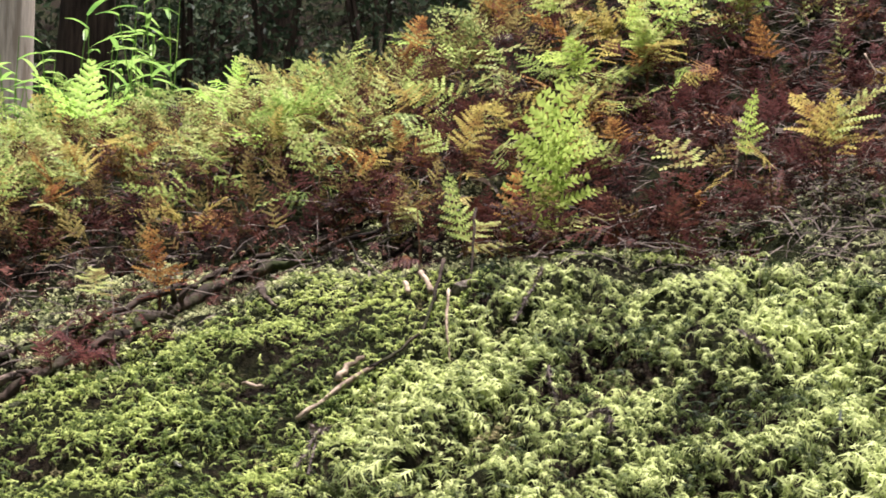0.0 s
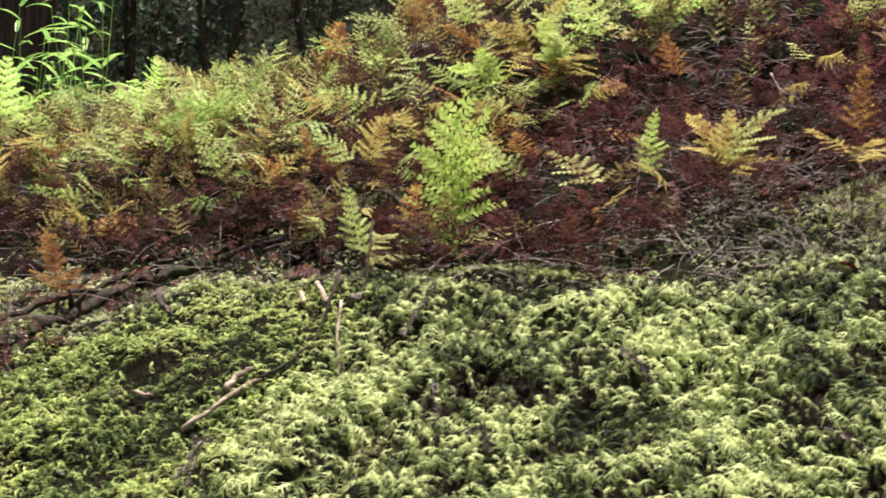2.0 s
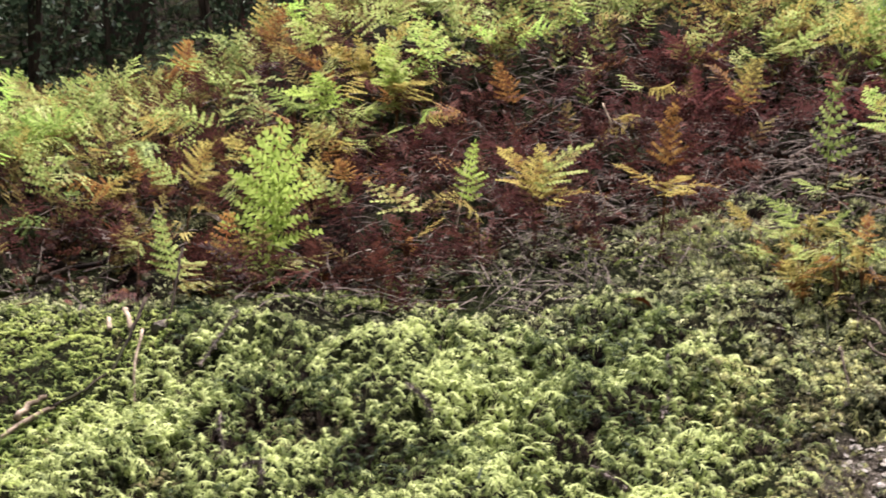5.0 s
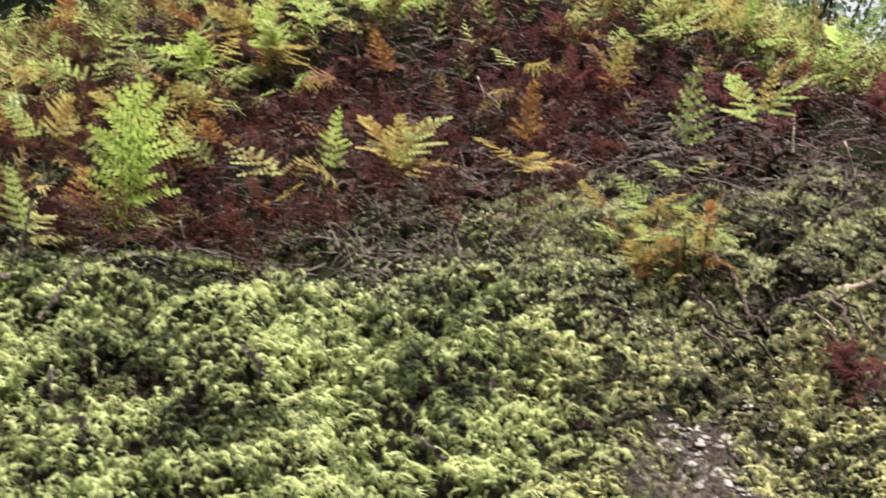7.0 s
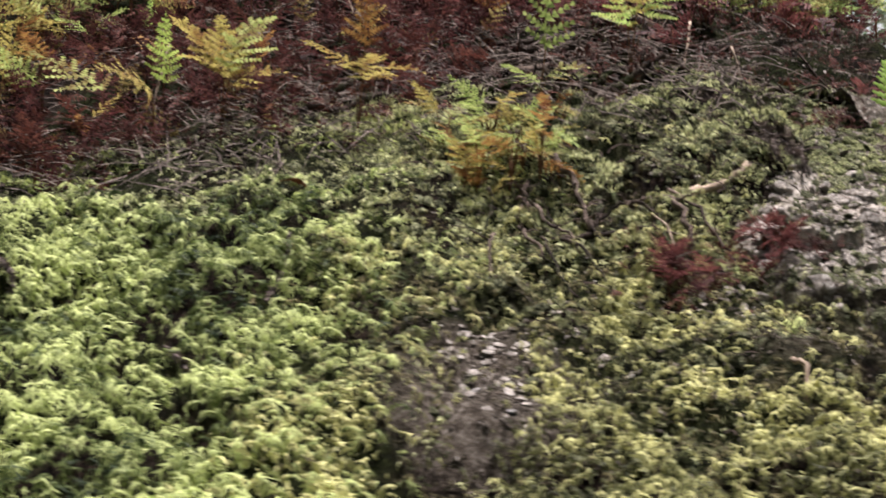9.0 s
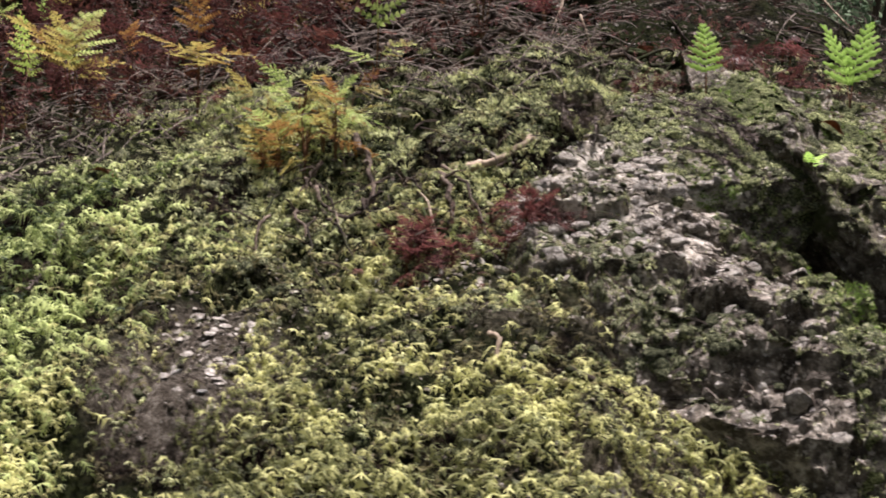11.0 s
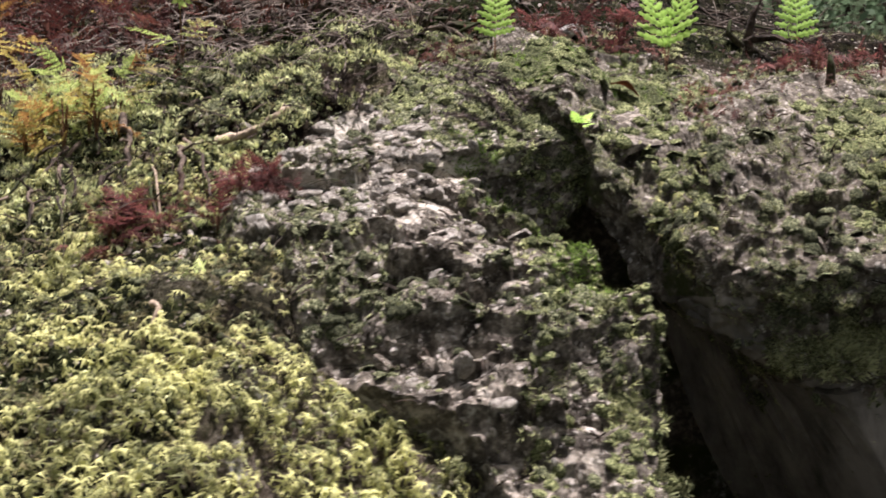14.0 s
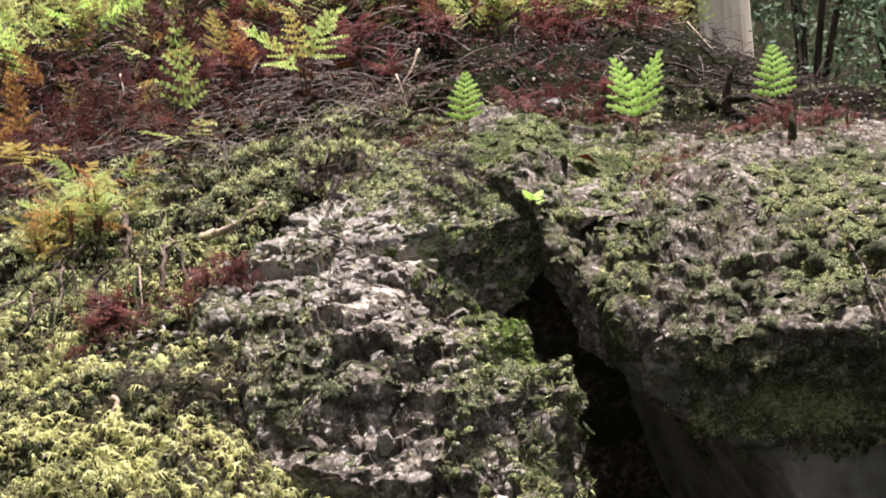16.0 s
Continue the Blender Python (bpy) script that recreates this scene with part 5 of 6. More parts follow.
# ---- twigs, sticks and roots ----
def stick(name, points, radii, material, label, category="stick", group="", side_twigs=0):
    bm = bmesh.new()
    tube(bm, points, radii, 7)
    for _ in range(side_twigs):
        i = srng.randrange(1, len(points) - 1)
        a = Vector(points[i])
        d = Vector((srng.uniform(-1, 1), srng.uniform(-0.6, 0.2), srng.uniform(-0.2, 0.8))).normalized() * srng.uniform(0.02, 0.05)
        tube(bm, [a, a + d * 0.6 + Vector((0, 0, 0.004)), a + d], [radii[i] * 0.6, radii[i] * 0.4, radii[i] * 0.15], 5)
    return tagged(part(name, bm, material, smooth=True), label, category, group)


def on_bank(points, lift=0.0):
    return [(x, y, ground_z(x, y) + lift + (p[0] if p else 0)) for x, y, *p in points]


def bent(points, per=5, jitter=0.004):
    out = []
    for a, b in zip(points, points[1:]):
        for i in range(per):
            out.append(Vector(a).lerp(Vector(b), i / per) + Vector([srng.uniform(-jitter, jitter) for _ in range(3)]))
    return out + [Vector(points[-1])]


def limb(name, pts, r0, r1, material, label, lift=0.006, category="root", jitter=0.004, side_twigs=0, per=5):
    p = bent(on_bank(pts, lift), per, jitter)
    n = len(p)
    rr = [(r0 + (r1 - r0) * i / (n - 1)) * srng.uniform(0.8, 1.2) for i in range(n)]
    return stick(name, p, rr, material, label, category, side_twigs=side_twigs)


# dark roots above the moss, west end
limb("root", [(-1.14, 0.19), (-1.02, 0.235), (-0.918, 0.285), (-0.813, 0.385), (-0.733, 0.52), (-0.642, 0.59), (-0.55, 0.64)], 0.014, 0.008, root_mat, "long dark mossy root along the bank", 0.012, jitter=0.008, side_twigs=12)
limb("root", [(-1.08, 0.30), (-0.98, 0.33), (-0.88, 0.42), (-0.78, 0.52), (-0.68, 0.60)], 0.009, 0.005, root_mat, "dark root beside a larger one", 0.02, jitter=0.008, side_twigs=6)
limb("root", [(-0.72, 0.50), (-0.62, 0.53), (-0.53, 0.585), (-0.44, 0.60)], 0.009, 0.004, root_mat, "dark root running under the ferns", 0.02, jitter=0.006, side_twigs=5)
limb("root", [(-1.06, 0.235, 0.02), (-1.0, 0.25, 0.015), (-0.97, 0.262)], 0.009, 0.006, twig_mat, "broken brown root end on the moss", 0.012, side_twigs=1)
limb("root", [(-0.675, 0.47), (-0.655, 0.36), (-0.625, 0.31)], 0.008, 0.003, twig_mat, "short bent root hanging over moss", 0.012)
# pale broken sticks on the moss
limb("stick", [(-0.552, 0.012), (-0.50, 0.051), (-0.457, 0.078)], 0.0038, 0.0032, pale_wood, "pale broken stick lying on the moss", 0.016, "stick", 0.002, per=4)
limb("stick", [(-0.462, 0.074), (-0.43, 0.10), (-0.395, 0.137)], 0.0028, 0.002, root_mat, "dark mossy stick lying on the moss", 0.016, "stick", 0.002, per=4)
limb("stick", [(-0.505, 0.062), (-0.49, 0.08), (-0.47, 0.092)], 0.0055, 0.0035, pale_wood, "knobbly piece of pale wood on the moss", 0.018, "stick", 0.003, per=3)
limb("stick", [(-0.404, 0.30, 0.012), (-0.394, 0.275, 0.01), (-0.386, 0.25)], 0.0042, 0.0045, pale_wood, "short pale stub of wood in the moss", 0.014, "stick", 0.001, per=3)
limb("stick", [(-0.428, 0.30, 0.012), (-0.425, 0.285, 0.01), (-0.421, 0.27)], 0.0035, 0.004, pale_wood, "small pale stub of wood in the moss", 0.012, "stick", 0.001, per=3)
limb("stick", [(-0.64, 0.12), (-0.625, 0.105), (-0.61, 0.10)], 0.0035, 0.0025, pale_wood, "small pale wood chip on the moss", 0.016, "stick", 0.002, per=3)
# thin upright stems
for pts, r, mat, lab in (
    ([(-0.357, 0.178, 0.06), (-0.36, 0.13, 0.04), (-0.352, 0.10, 0.0)], 0.0022, pale_wood, "thin pale curved stem rising from the moss"),
    ([(-0.322, 0.30, 0.10), (-0.326, 0.25, 0.05), (-0.330, 0.20, 0.0)], 0.0022, root_mat, "thin dark upright twig"),
    ([(-0.368, 0.26, 0.05), (-0.38, 0.20, 0.03), (-0.396, 0.14, 0.0)], 0.003, root_mat, "thin dark leaning twig"),
    ([(0.13, 0.60, 0.10), (0.118, 0.57, 0.05), (0.11, 0.555, 0.0)], 0.0022, pale_wood, "pale dead fern stalk standing in litter"),
    ([(0.41, 0.86, 0.09), (0.425, 0.84, 0.05), (0.41, 0.82, 0.0)], 0.0018, pale_wood, "pale arching dead stalk"),
    ([(1.04, 0.53, 0.10), (1.06, 0.515, 0.05), (1.078, 0.50, 0.0)], 0.0018, pale_wood, "pale dead stalk on the root ledge"),
    ([(0.80, -0.02, 0.02), (0.812, -0.05, 0.024), (0.838, -0.10, 0.0)], 0.0018, pale_wood, "thin curved pale twig over the ledge"),

    ([(0.77, 0.05, 0.03), (0.80, 0.0, 0.02), (0.803, -0.05, 0.0)], 0.0018, twig_mat, "gnarled grey twig on the rock"),
    ([(0.886, -0.318, 0.03), (0.897, -0.33, 0.02), (0.89, -0.36, 0.0)], 0.003, pale_wood, "short curled pale twig on golden moss"),
    ([(0.965, -0.365, 0.015), (1.017, -0.376, 0.01), (1.06, -0.346, 0.01)], 0.004, root_mat, "dark wet root along the rock"),
    ([(0.80, 1.0, 0.03), (0.902, 0.88, 0.04), (0.985, 0.80, 0.02)], 0.0026, pale_wood, "long pale twig on the crest"),
    ([(1.03, 0.78, 0.05), (1.02, 0.74, 0.03), (1.0, 0.68, 0.0)], 0.0026, pale_wood, "forked pale twig on the crest"),
    ([(1.46, 0.95, 0.05), (1.52, 0.92, 0.055), (1.57, 0.86, 0.02)], 0.0026, pale_wood, "pale bare branch on the crest"),
    ([(-0.05, 0.90, 0.06), (0.0, 0.88, 0.07), (0.08, 0.86, 0.05)], 0.0025, pale_wood, "pale twig lying in the ferns"),
):
    p = bent(on_bank(pts, 0.0), 4, r * 0.6)
    stick("stick", p, [r * (1.1 - 0.5 * i / len(p)) for i in range(len(p))], mat, lab)


def root_ledge():
    """Layered roots that run along the upper edge of the rock shoulder."""
    for k in range(56):
        x0 = srng.uniform(0.35, 1.05)
        y0 = srng.uniform(0.36, 0.74) + 0.10 * (x0 - 0.35)
        l = srng.uniform(0.08, 0.32)
        pts = [(x0 + l * t, y0 + 0.18 * l * t + srng.uniform(-0.02, 0.02), srng.uniform(-0.004, 0.02)) for t in (0, 0.25, 0.5, 0.75, 1)]
        limb("root", pts, srng.uniform(0.003, 0.009), srng.uniform(0.002, 0.004), srng.choice((root_mat, root_mat, root_mat, twig_mat)), srng.choice(("dark weathered root on the upper ledge", "grey-brown root layered along the crest")), 0.004, jitter=0.005, side_twigs=3, per=3)
    for k in range(5):
        x0, y0 = srng.uniform(1.20, 1.55), srng.uniform(0.62, 0.95)
        l = srng.uniform(0.12, 0.3)
        pts = [(x0 + l * t, y0 - 0.35 * l * t + srng.uniform(-0.015, 0.015), srng.uniform(0.0, 0.014)) for t in (0, 0.33, 0.66, 1)]
        limb("root", pts, srng.uniform(0.002, 0.004), 0.0015, root_mat, "dark root over the boulder's crest", 0.004, jitter=0.004, side_twigs=2, per=3)


root_ledge()


def hanging_roots():
    """Pale bent rootlets that hang down from the ledge."""
    for k in range(16):
        x0, y0 = srng.uniform(0.60, 0.86), srng.uniform(-0.05, 0.12)
        dx, dy = srng.uniform(-0.02, 0.06), srng.uniform(-0.16, -0.06)
        w = srng.uniform(-0.02, 0.02)
        pts = [(x0, y0, 0.012), (x0 + 0.3 * dx + w, y0 + 0.35 * dy, srng.uniform(0.012, 0.03)), (x0 + 0.7 * dx + w, y0 + 0.7 * dy, srng.uniform(0.008, 0.02)), (x0 + dx, y0 + dy, 0.004)]
        limb("root", pts, srng.uniform(0.0018, 0.0035), 0.0012, srng.choice((twig_mat, twig_mat, root_mat, root_mat)), srng.choice(("thin grey rootlet hanging from the ledge", "bent brown rootlet over the mossy ledge")), 0.004, jitter=0.003, side_twigs=2, per=3)


hanging_roots()
limb("root", [(0.70, 0.17, 0.01), (0.722, 0.13, 0.012), (0.735, 0.09, 0.015), (0.742, 0.05, 0.0)], 0.0055, 0.003, twig_mat, "bent grey-brown root over the hollow", 0.004, jitter=0.004, side_twigs=3)
limb("root", [(0.745, 0.03, 0.0), (0.775, 0.045, 0.018), (0.812, 0.03, 0.024), (0.835, -0.015, 0.018), (0.842, -0.06, 0.0)], 0.006, 0.0035, twig_mat, "arched grey root over the ledge", 0.004, jitter=0.004, side_twigs=4)
limb("root", [(0.66, 0.02, 0.0), (0.70, 0.0, 0.008), (0.755, -0.01, 0.006), (0.80, -0.03, 0.0)], 0.006, 0.004, root_mat, "dark root along the mossy ledge", 0.006, jitter=0.004, side_twigs=3)
limb("stick", [(0.84, 0.045, 0.004), (0.875, 0.06, 0.008), (0.91, 0.062, 0.006), (0.945, 0.075, 0.0)], 0.007, 0.005, pale_wood, "weathered pale stick lying in the moss", 0.012, "stick", jitter=0.003)

# dark stump on the boulder and a small stub
bm = bmesh.new()
z0 = ground_z(1.58, 0.53)
tube(bm, [(1.575, 0.54, z0 - 0.03), (1.578, 0.535, z0 + 0.03), (1.585, 0.53, z0 + 0.06), (1.60, 0.525, z0 + 0.085)], [0.012, 0.007, 0.005, 0.002], 9)
tube(bm, [(1.575, 0.535, z0), (1.545, 0.53, z0 + 0.03), (1.55, 0.53, z0 + 0.05)], [0.007, 0.005, 0.002], 6)
tube(bm, [(1.58, 0.535, z0 + 0.02), (1.62, 0.52, z0 + 0.02), (1.65, 0.50, z0)], [0.007, 0.005, 0.002], 6)
tagged(part("stump", bm, root_mat, smooth=True), "small dark rotten stump on the boulder", "stump")
bm = bmesh.new()
zs = ground_z(1.664, 0.33)
tube(bm, [(1.664, 0.33, zs - 0.02), (1.666, 0.328, zs + 0.022), (1.664, 0.326, zs + 0.038)], [0.008, 0.006, 0.003], 7)
tagged(part("stub", bm, root_mat, smooth=True), "dark broken root stub on the boulder", "stump")


def tangle(name, label, count, box, weight, material, lo, hi, seed):
    """Fine dead stalks, strewn and arching."""
    r = np.random.default_rng(seed)
    x, y = lay(r, count, box, weight)
    vs, fs = [], []
    n = slope_at(x, y, 0.04)
    z = bank(x, y)
    for i in range(len(x)):
        a, l, e = r.uniform(0, 6.28), r.uniform(lo, hi), r.uniform(-0.1, 0.7)
        d = np.array([math.cos(a) * math.cos(e), math.sin(a) * math.cos(e), math.sin(e) + 0.4 * math.sin(a)])
        o = np.array([x[i], y[i], z[i]]) + n[i] * r.uniform(0.004, 0.05)
        w, b = r.uniform(0.0007, 0.0016), r.uniform(-0.5, 0.5)
        side = np.cross(d, [0, 0, 1.0]) + 1e-6
        side /= np.linalg.norm(side)
        base = len(vs)
        for t in (0, 0.35, 0.7, 1.0):
            c = o + d * l * t + side * b * l * t * t + np.array([0, 0, -0.35 * l * t * t])
            k = w * (1.15 - t)
            vs += [c - side * k, c + side * k, c + np.array([0, 0, 1.5 * k])]
        for s in range(3):
            q = base + 3 * s
            for u, v in ((0, 1), (1, 2), (2, 0)):
                fs += [(q + u, q + v, q + 3 + v), (q + u, q + 3 + v, q + 3 + u)]
    ob = new(name, sheet(name, np.array(vs), np.array(fs), material))
    return tagged(ob, label, "twigs", kind="stuff")


tangle("dead_stalks", "tangle of grey dead fern stalks", 4200, (-1.2, 1.6, 0.2, 1.3),
       lambda x, y: np.clip(zones(x, y)[4] * (0.25 + 0.75 * step(-0.3, 0.3, x)) + 0.09 * step(0.4, 0.55, y) * (x > 0.6), 0, 1), stalk_grey, 0.04, 0.16, 3)
tangle("ledge_twigs", "dark twigs strewn over the root ledge", 500, (0.35, 1.4, 0.0, 0.62), lambda x, y: LEDGE(x, y), root_dark, 0.015, 0.055, 6)
tangle("crest_rootlets", "dark rootlets and twigs on the crest", 450, (0.85, 1.8, 0.42, 1.35), lambda x, y: 1 + 0 * x, root_dark, 0.02, 0.08, 7)
tangle("rock_rootlets", "fine rootlets strewn over the rock", 900, (0.5, 1.9, -0.5, 0.6),
       lambda x, y: (0.35 + 0.65 * zones(x, y)[3]) * (x < crack_side(y) + 2 * (y > 0.08)), root_mat, 0.015, 0.05, 5)


# ---- stones ----
def stone_mesh(seed, material):
    r = random.Random(seed)
    bm = bmesh.new()
    bmesh.ops.create_icosphere(bm, subdivisions=2, radius=1)
    cuts = [(Vector((r.gauss(0, 1), r.gauss(0, 1), r.gauss(0, 1))).normalized(), r.uniform(0.35, 0.75)) for _ in range(10)]
    for v in bm.verts:
        for n, d in cuts:
            over = v.co.dot(n) - d
            if over > 0:
                v.co -= n * over
        v.co += 0.07 * noise.noise_vector(v.co * 2.5 + Vector((seed, 0, 0))) + 0.05 * noise.noise_vector(v.co * 7)
    me = bpy.data.meshes.new("stone")
    bm.to_mesh(me)
    bm.free()
    me.materials.append(material)
    return me


GREY_STONES = [stone_mesh(k, loose_stone) for k in range(5)]
BROWN_STONES = [stone_mesh(k + 20, loose_brown) for k in range(5)]
WHITE_STONES = [stone_mesh(k + 40, white_stone) for k in range(3)]


def stone(x, y, size, kinds, label, sink=0.3, z=None):
    ob = new("stone", kinds[srng.randrange(len(kinds))])
    h = size * srng.uniform(0.45, 0.75)
    zz = (rock_point(x, y) if zones(np.array(x), np.array(y))[3] > 0.4 and y < 0.4 else ground_z(x, y)) if z is None else z
    ob.matrix_basis = pose(x, y, zz + h * (0.6 - sink), srng.uniform(-25, 25), srng.uniform(-25, 25), srng.uniform(0, 360)) @ Matrix.Diagonal((size, size * srng.uniform(0.6, 0.95), h, 1))
    return tagged(ob, label, "stone", "stones on the bank")


for x, y, s, k, lab in (
    (0.561, -0.332, 0.013, WHITE_STONES, "small white stone on bare soil"), (0.594, -0.363, 0.013, WHITE_STONES, "small white stone on bare soil"),
    (0.992, -0.117, 0.020, GREY_STONES, "pale lichened stone on the rock"), (1.041, -0.12, 0.022, GREY_STONES, "pale lichened stone on the rock"), (0.973, 0.019, 0.026, GREY_STONES, "pale lichened stone on the rock"),
    (0.93, 0.03, 0.022, GREY_STONES, "pale lichened stone on the rock"), (1.131, 0.024, 0.026, GREY_STONES, "pale lichened stone on the rock"), (0.943, 0.14, 0.012, WHITE_STONES, "small white knob of lichened stone"),
    (0.89, 0.10, 0.03, GREY_STONES, "flat pale stone in moss"), (1.00, -0.07, 0.018, GREY_STONES, "pale lichened stone on the rock"), (1.09, -0.07, 0.022, GREY_STONES, "pale lichened stone on the rock"),
    (1.15, -0.05, 0.02, GREY_STONES, "pale lichened stone on the rock"), (1.12, -0.33, 0.03, BROWN_STONES, "dark angular stone in the rock face"), (1.20, -0.36, 0.028, GREY_STONES, "pale broken stone in the rock face"),
    (1.17, -0.30, 0.026, BROWN_STONES, "dark angular stone in the rock face"), (1.27, -0.33, 0.024, GREY_STONES, "pale broken stone in the rock face"), (-0.70, -0.02, 0.012, WHITE_STONES, "small white stone in the moss"),
    (-0.33, 0.265, 0.055, BROWN_STONES, "flat grey-brown stone at the moss edge"), (1.303, 0.51, 0.038, WHITE_STONES, "white stone chip on the crest"), (-0.20, 0.40, 0.012, WHITE_STONES, "white stone chip at the moss edge"),
):
    stone(x, y, s * 0.7, k, lab, 0.2)
for _ in range(150):
    pale = srng.random() < 0.62
    x, y = (srng.gauss(1.04, 0.10), srng.gauss(-0.03, 0.085)) if pale else (srng.uniform(0.82, 1.3), srng.uniform(-0.5, 0.35))
    if zones(np.array(x), np.array(y))[3] < 0.3 or x > crack_side(y) - 0.02:
        continue
    stone(x, y, 0.005 + 0.011 * srng.random() ** 1.5, GREY_STONES if pale else BROWN_STONES, "pale lichened stone set in the rock" if pale else "weathered brown stone set in the rock", 0.2)


def chip(r):
    """A flat blunt crumb of rock."""
    n = 6
    ang = (np.arange(n) + r.uniform(-0.3, 0.3, n)) * 2 * math.pi / n
    rad = r.uniform(0.7, 1.0, n)
    ring = np.stack([rad * np.cos(ang), rad * np.sin(ang) * 0.7, r.uniform(-0.1, 0.1, n)], 1)
    v = np.concatenate([ring, [[r.uniform(-0.3, 0.3), r.uniform(-0.3, 0.3), r.uniform(0.2, 0.4)]]])
    return v, np.array([(i, (i + 1) % n, n) for i in range(n)])


def sliver(r):
    """A shed needle or splinter of bark, lying flat."""
    w, b = r.uniform(0.025, 0.05), r.uniform(-0.15, 0.15)
    v = np.array([(-w, 0, 0.0), (w, 0, 0.0), (0, 0, 0.06), (b - w, 0.5, 0.05), (b + w, 0.5, 0.05), (b, 0.5, 0.12), (0, 1.0, 0.02)])
    return v, np.array([(0, 3, 5), (0, 5, 2), (2, 5, 4), (2, 4, 1), (3, 6, 5), (5, 6, 4)])


def plate_mesh(seed):
    """An irregular flat plate of rock, radius 1."""
    r = random.Random(seed)
    n = 8
    a = [(k + r.uniform(-0.3, 0.3)) * 2 * math.pi / n for k in range(n)]
    q = [r.uniform(0.7, 1.0) for _ in range(n)]
    slant = (r.uniform(-0.15, 0.15), r.uniform(-0.15, 0.15))
    ring = lambda k, z: [(math.cos(t) * s * k, 0.62 * math.sin(t) * s * k, z + slant[0] * math.cos(t) + slant[1] * math.sin(t)) for t, s in zip(a, q)]
    v = ring(1.05, -0.35) + ring(1.0, -0.02) + ring(0.8, 0.06) + [(0, 0, 0.08)]
    f = [(b + k, b + (k + 1) % n, b + n + (k + 1) % n, b + n + k) for b in (0, n) for k in range(n)] + [(2 * n + k, 2 * n + (k + 1) % n, 3 * n) for k in range(n)]
    me = bpy.data.meshes.new("plate")
    me.from_pydata(v, [], f)
    me.materials.append(loose_stone)
    return me


def rock_plates(count, weight, seed):
    """Pale plates that crop out of the rock, each a piece of it."""
    r = np.random.default_rng(seed)
    shapes = [plate_mesh(k + 70) for k in range(7)]
    P = OUTCROP
    nn = grid_normals(P, (0, -0.6, 0.8))
    w = np.clip(weight(P[..., 0], P[..., 1], P[..., 2], nn[..., 2]), 0, None)
    for k in r.choice(w.size, count, p=(w / w.sum()).ravel()):
        p, n = Vector(P.reshape(-1, 3)[k]), Vector(nn.reshape(-1, 3)[k] + r.normal(0, 0.25, 3) + (-0.1, -0.15, 0.3)).normalized()
        s = 0.008 + 0.016 * r.random() ** 1.6
        ob = new("plate", shapes[r.integers(len(shapes))])
        ob.parent = outcrop
        ob.matrix_basis = Matrix.Translation(p + n * 0.1 * s) @ n.to_track_quat("Z", "Y").to_matrix().to_4x4() @ Matrix.Rotation(r.uniform(-0.6, 0.6), 4, "Z") @ Matrix.Diagonal((s, s, s * r.uniform(0.7, 1.3), 1))


def crumbs(name, label, count, weight, lo, hi, material, seed):
    """Splinters and crumbs of rock that lie on the east shoulder."""
    r = np.random.default_rng(seed)
    x, y = lay(r, count, (0.5, 1.9, -0.6, 1.25), lambda x, y: weight(x, y) * EDGE(x, y))
    n = slope_at(x, y, 0.03)
    d = np.cross(n, r.normal(0, 1, n.shape))
    d /= np.linalg.norm(d, axis=1, keepdims=True)
    up = n + r.normal(0, 0.35, n.shape)
    pos = np.stack([x, y, bank(x, y)], -1) + n * 0.001
    ob = scatter(name, [chip(r) for _ in range(8)], pos, d, up, lo + (hi - lo) * r.random(len(x)) ** 2.5, r, material)
    return tagged(ob, label, "gravel", kind="stuff")


crumbs("pale_rock_crumbs", "pale splinters of broken rock on bare soil", 40000, lambda x, y: (0.9 * np.clip(1 - BARE(x, y), 0, 1)) * step(-0.4, 0.3, rugged(x, y, 0.08, 73, 4)), 0.002, 0.011, stone_mat, 11)
crumbs("brown_rock_crumbs", "brown crumbs of rock and bark", 34000, lambda x, y: np.clip(0.8 * (1 - BARE(x, y)) + 0.6 * zones(x, y)[2] + 0.5 * (x > 1.2) * (y < 0.6) + 0.7 * (x > 0.95) * (y > 0.5), 0, 1), 0.002, 0.006, boulder_mat, 12)


CHIPS = [chip(np.random.default_rng(k)) for k in range(8)]
PALE = lambda x, y: np.exp(-((x - 1.03) / 0.13) ** 2 - ((y + 0.03) / 0.12) ** 2)
rock_plates(130, lambda x, y, z, up: bare(x, y) * (PALE(x, y) ** 0.5 + 0.22 * (y < -0.1)) * step(0.1, 0.5, up) * (z > 1.15) * (x < crack_side(y) - 0.015), 13)
SLIVERS = [sliver(np.random.default_rng(k + 90)) for k in range(6)]
strew(OUTCROP, "needle_litter", "shed needles and bark splinters on the outcrop", "leaf litter", 3000, lambda x, y, z, up: bare(x, y) * step(0.1, 0.5, up), SLIVERS, 0.006, 0.022, litter_grey, 18, 0.0)
on_boulder("boulder_needles", "shed needles and bark splinters on the boulder", "leaf litter", 4500, lambda x, y, z: step(1.42, 1.48, z), SLIVERS, 0.006, 0.024, litter_grey, 19, 0.0)
strew(OUTCROP, "rock_splinters", "pale splinters of broken rock on the outcrop", "gravel", 3800, lambda x, y, z, up: bare(x, y) * (0.25 + PALE(x, y)), CHIPS, 0.0015, 0.008, stone_mat, 16, 0.1, True)
strew(OUTCROP, "rock_crumbs", "brown crumbs of rock and bark on the outcrop", "gravel", 6000, lambda x, y, z, up: bare(x, y), CHIPS, 0.0015, 0.006, boulder_mat, 17, 0.1, True)
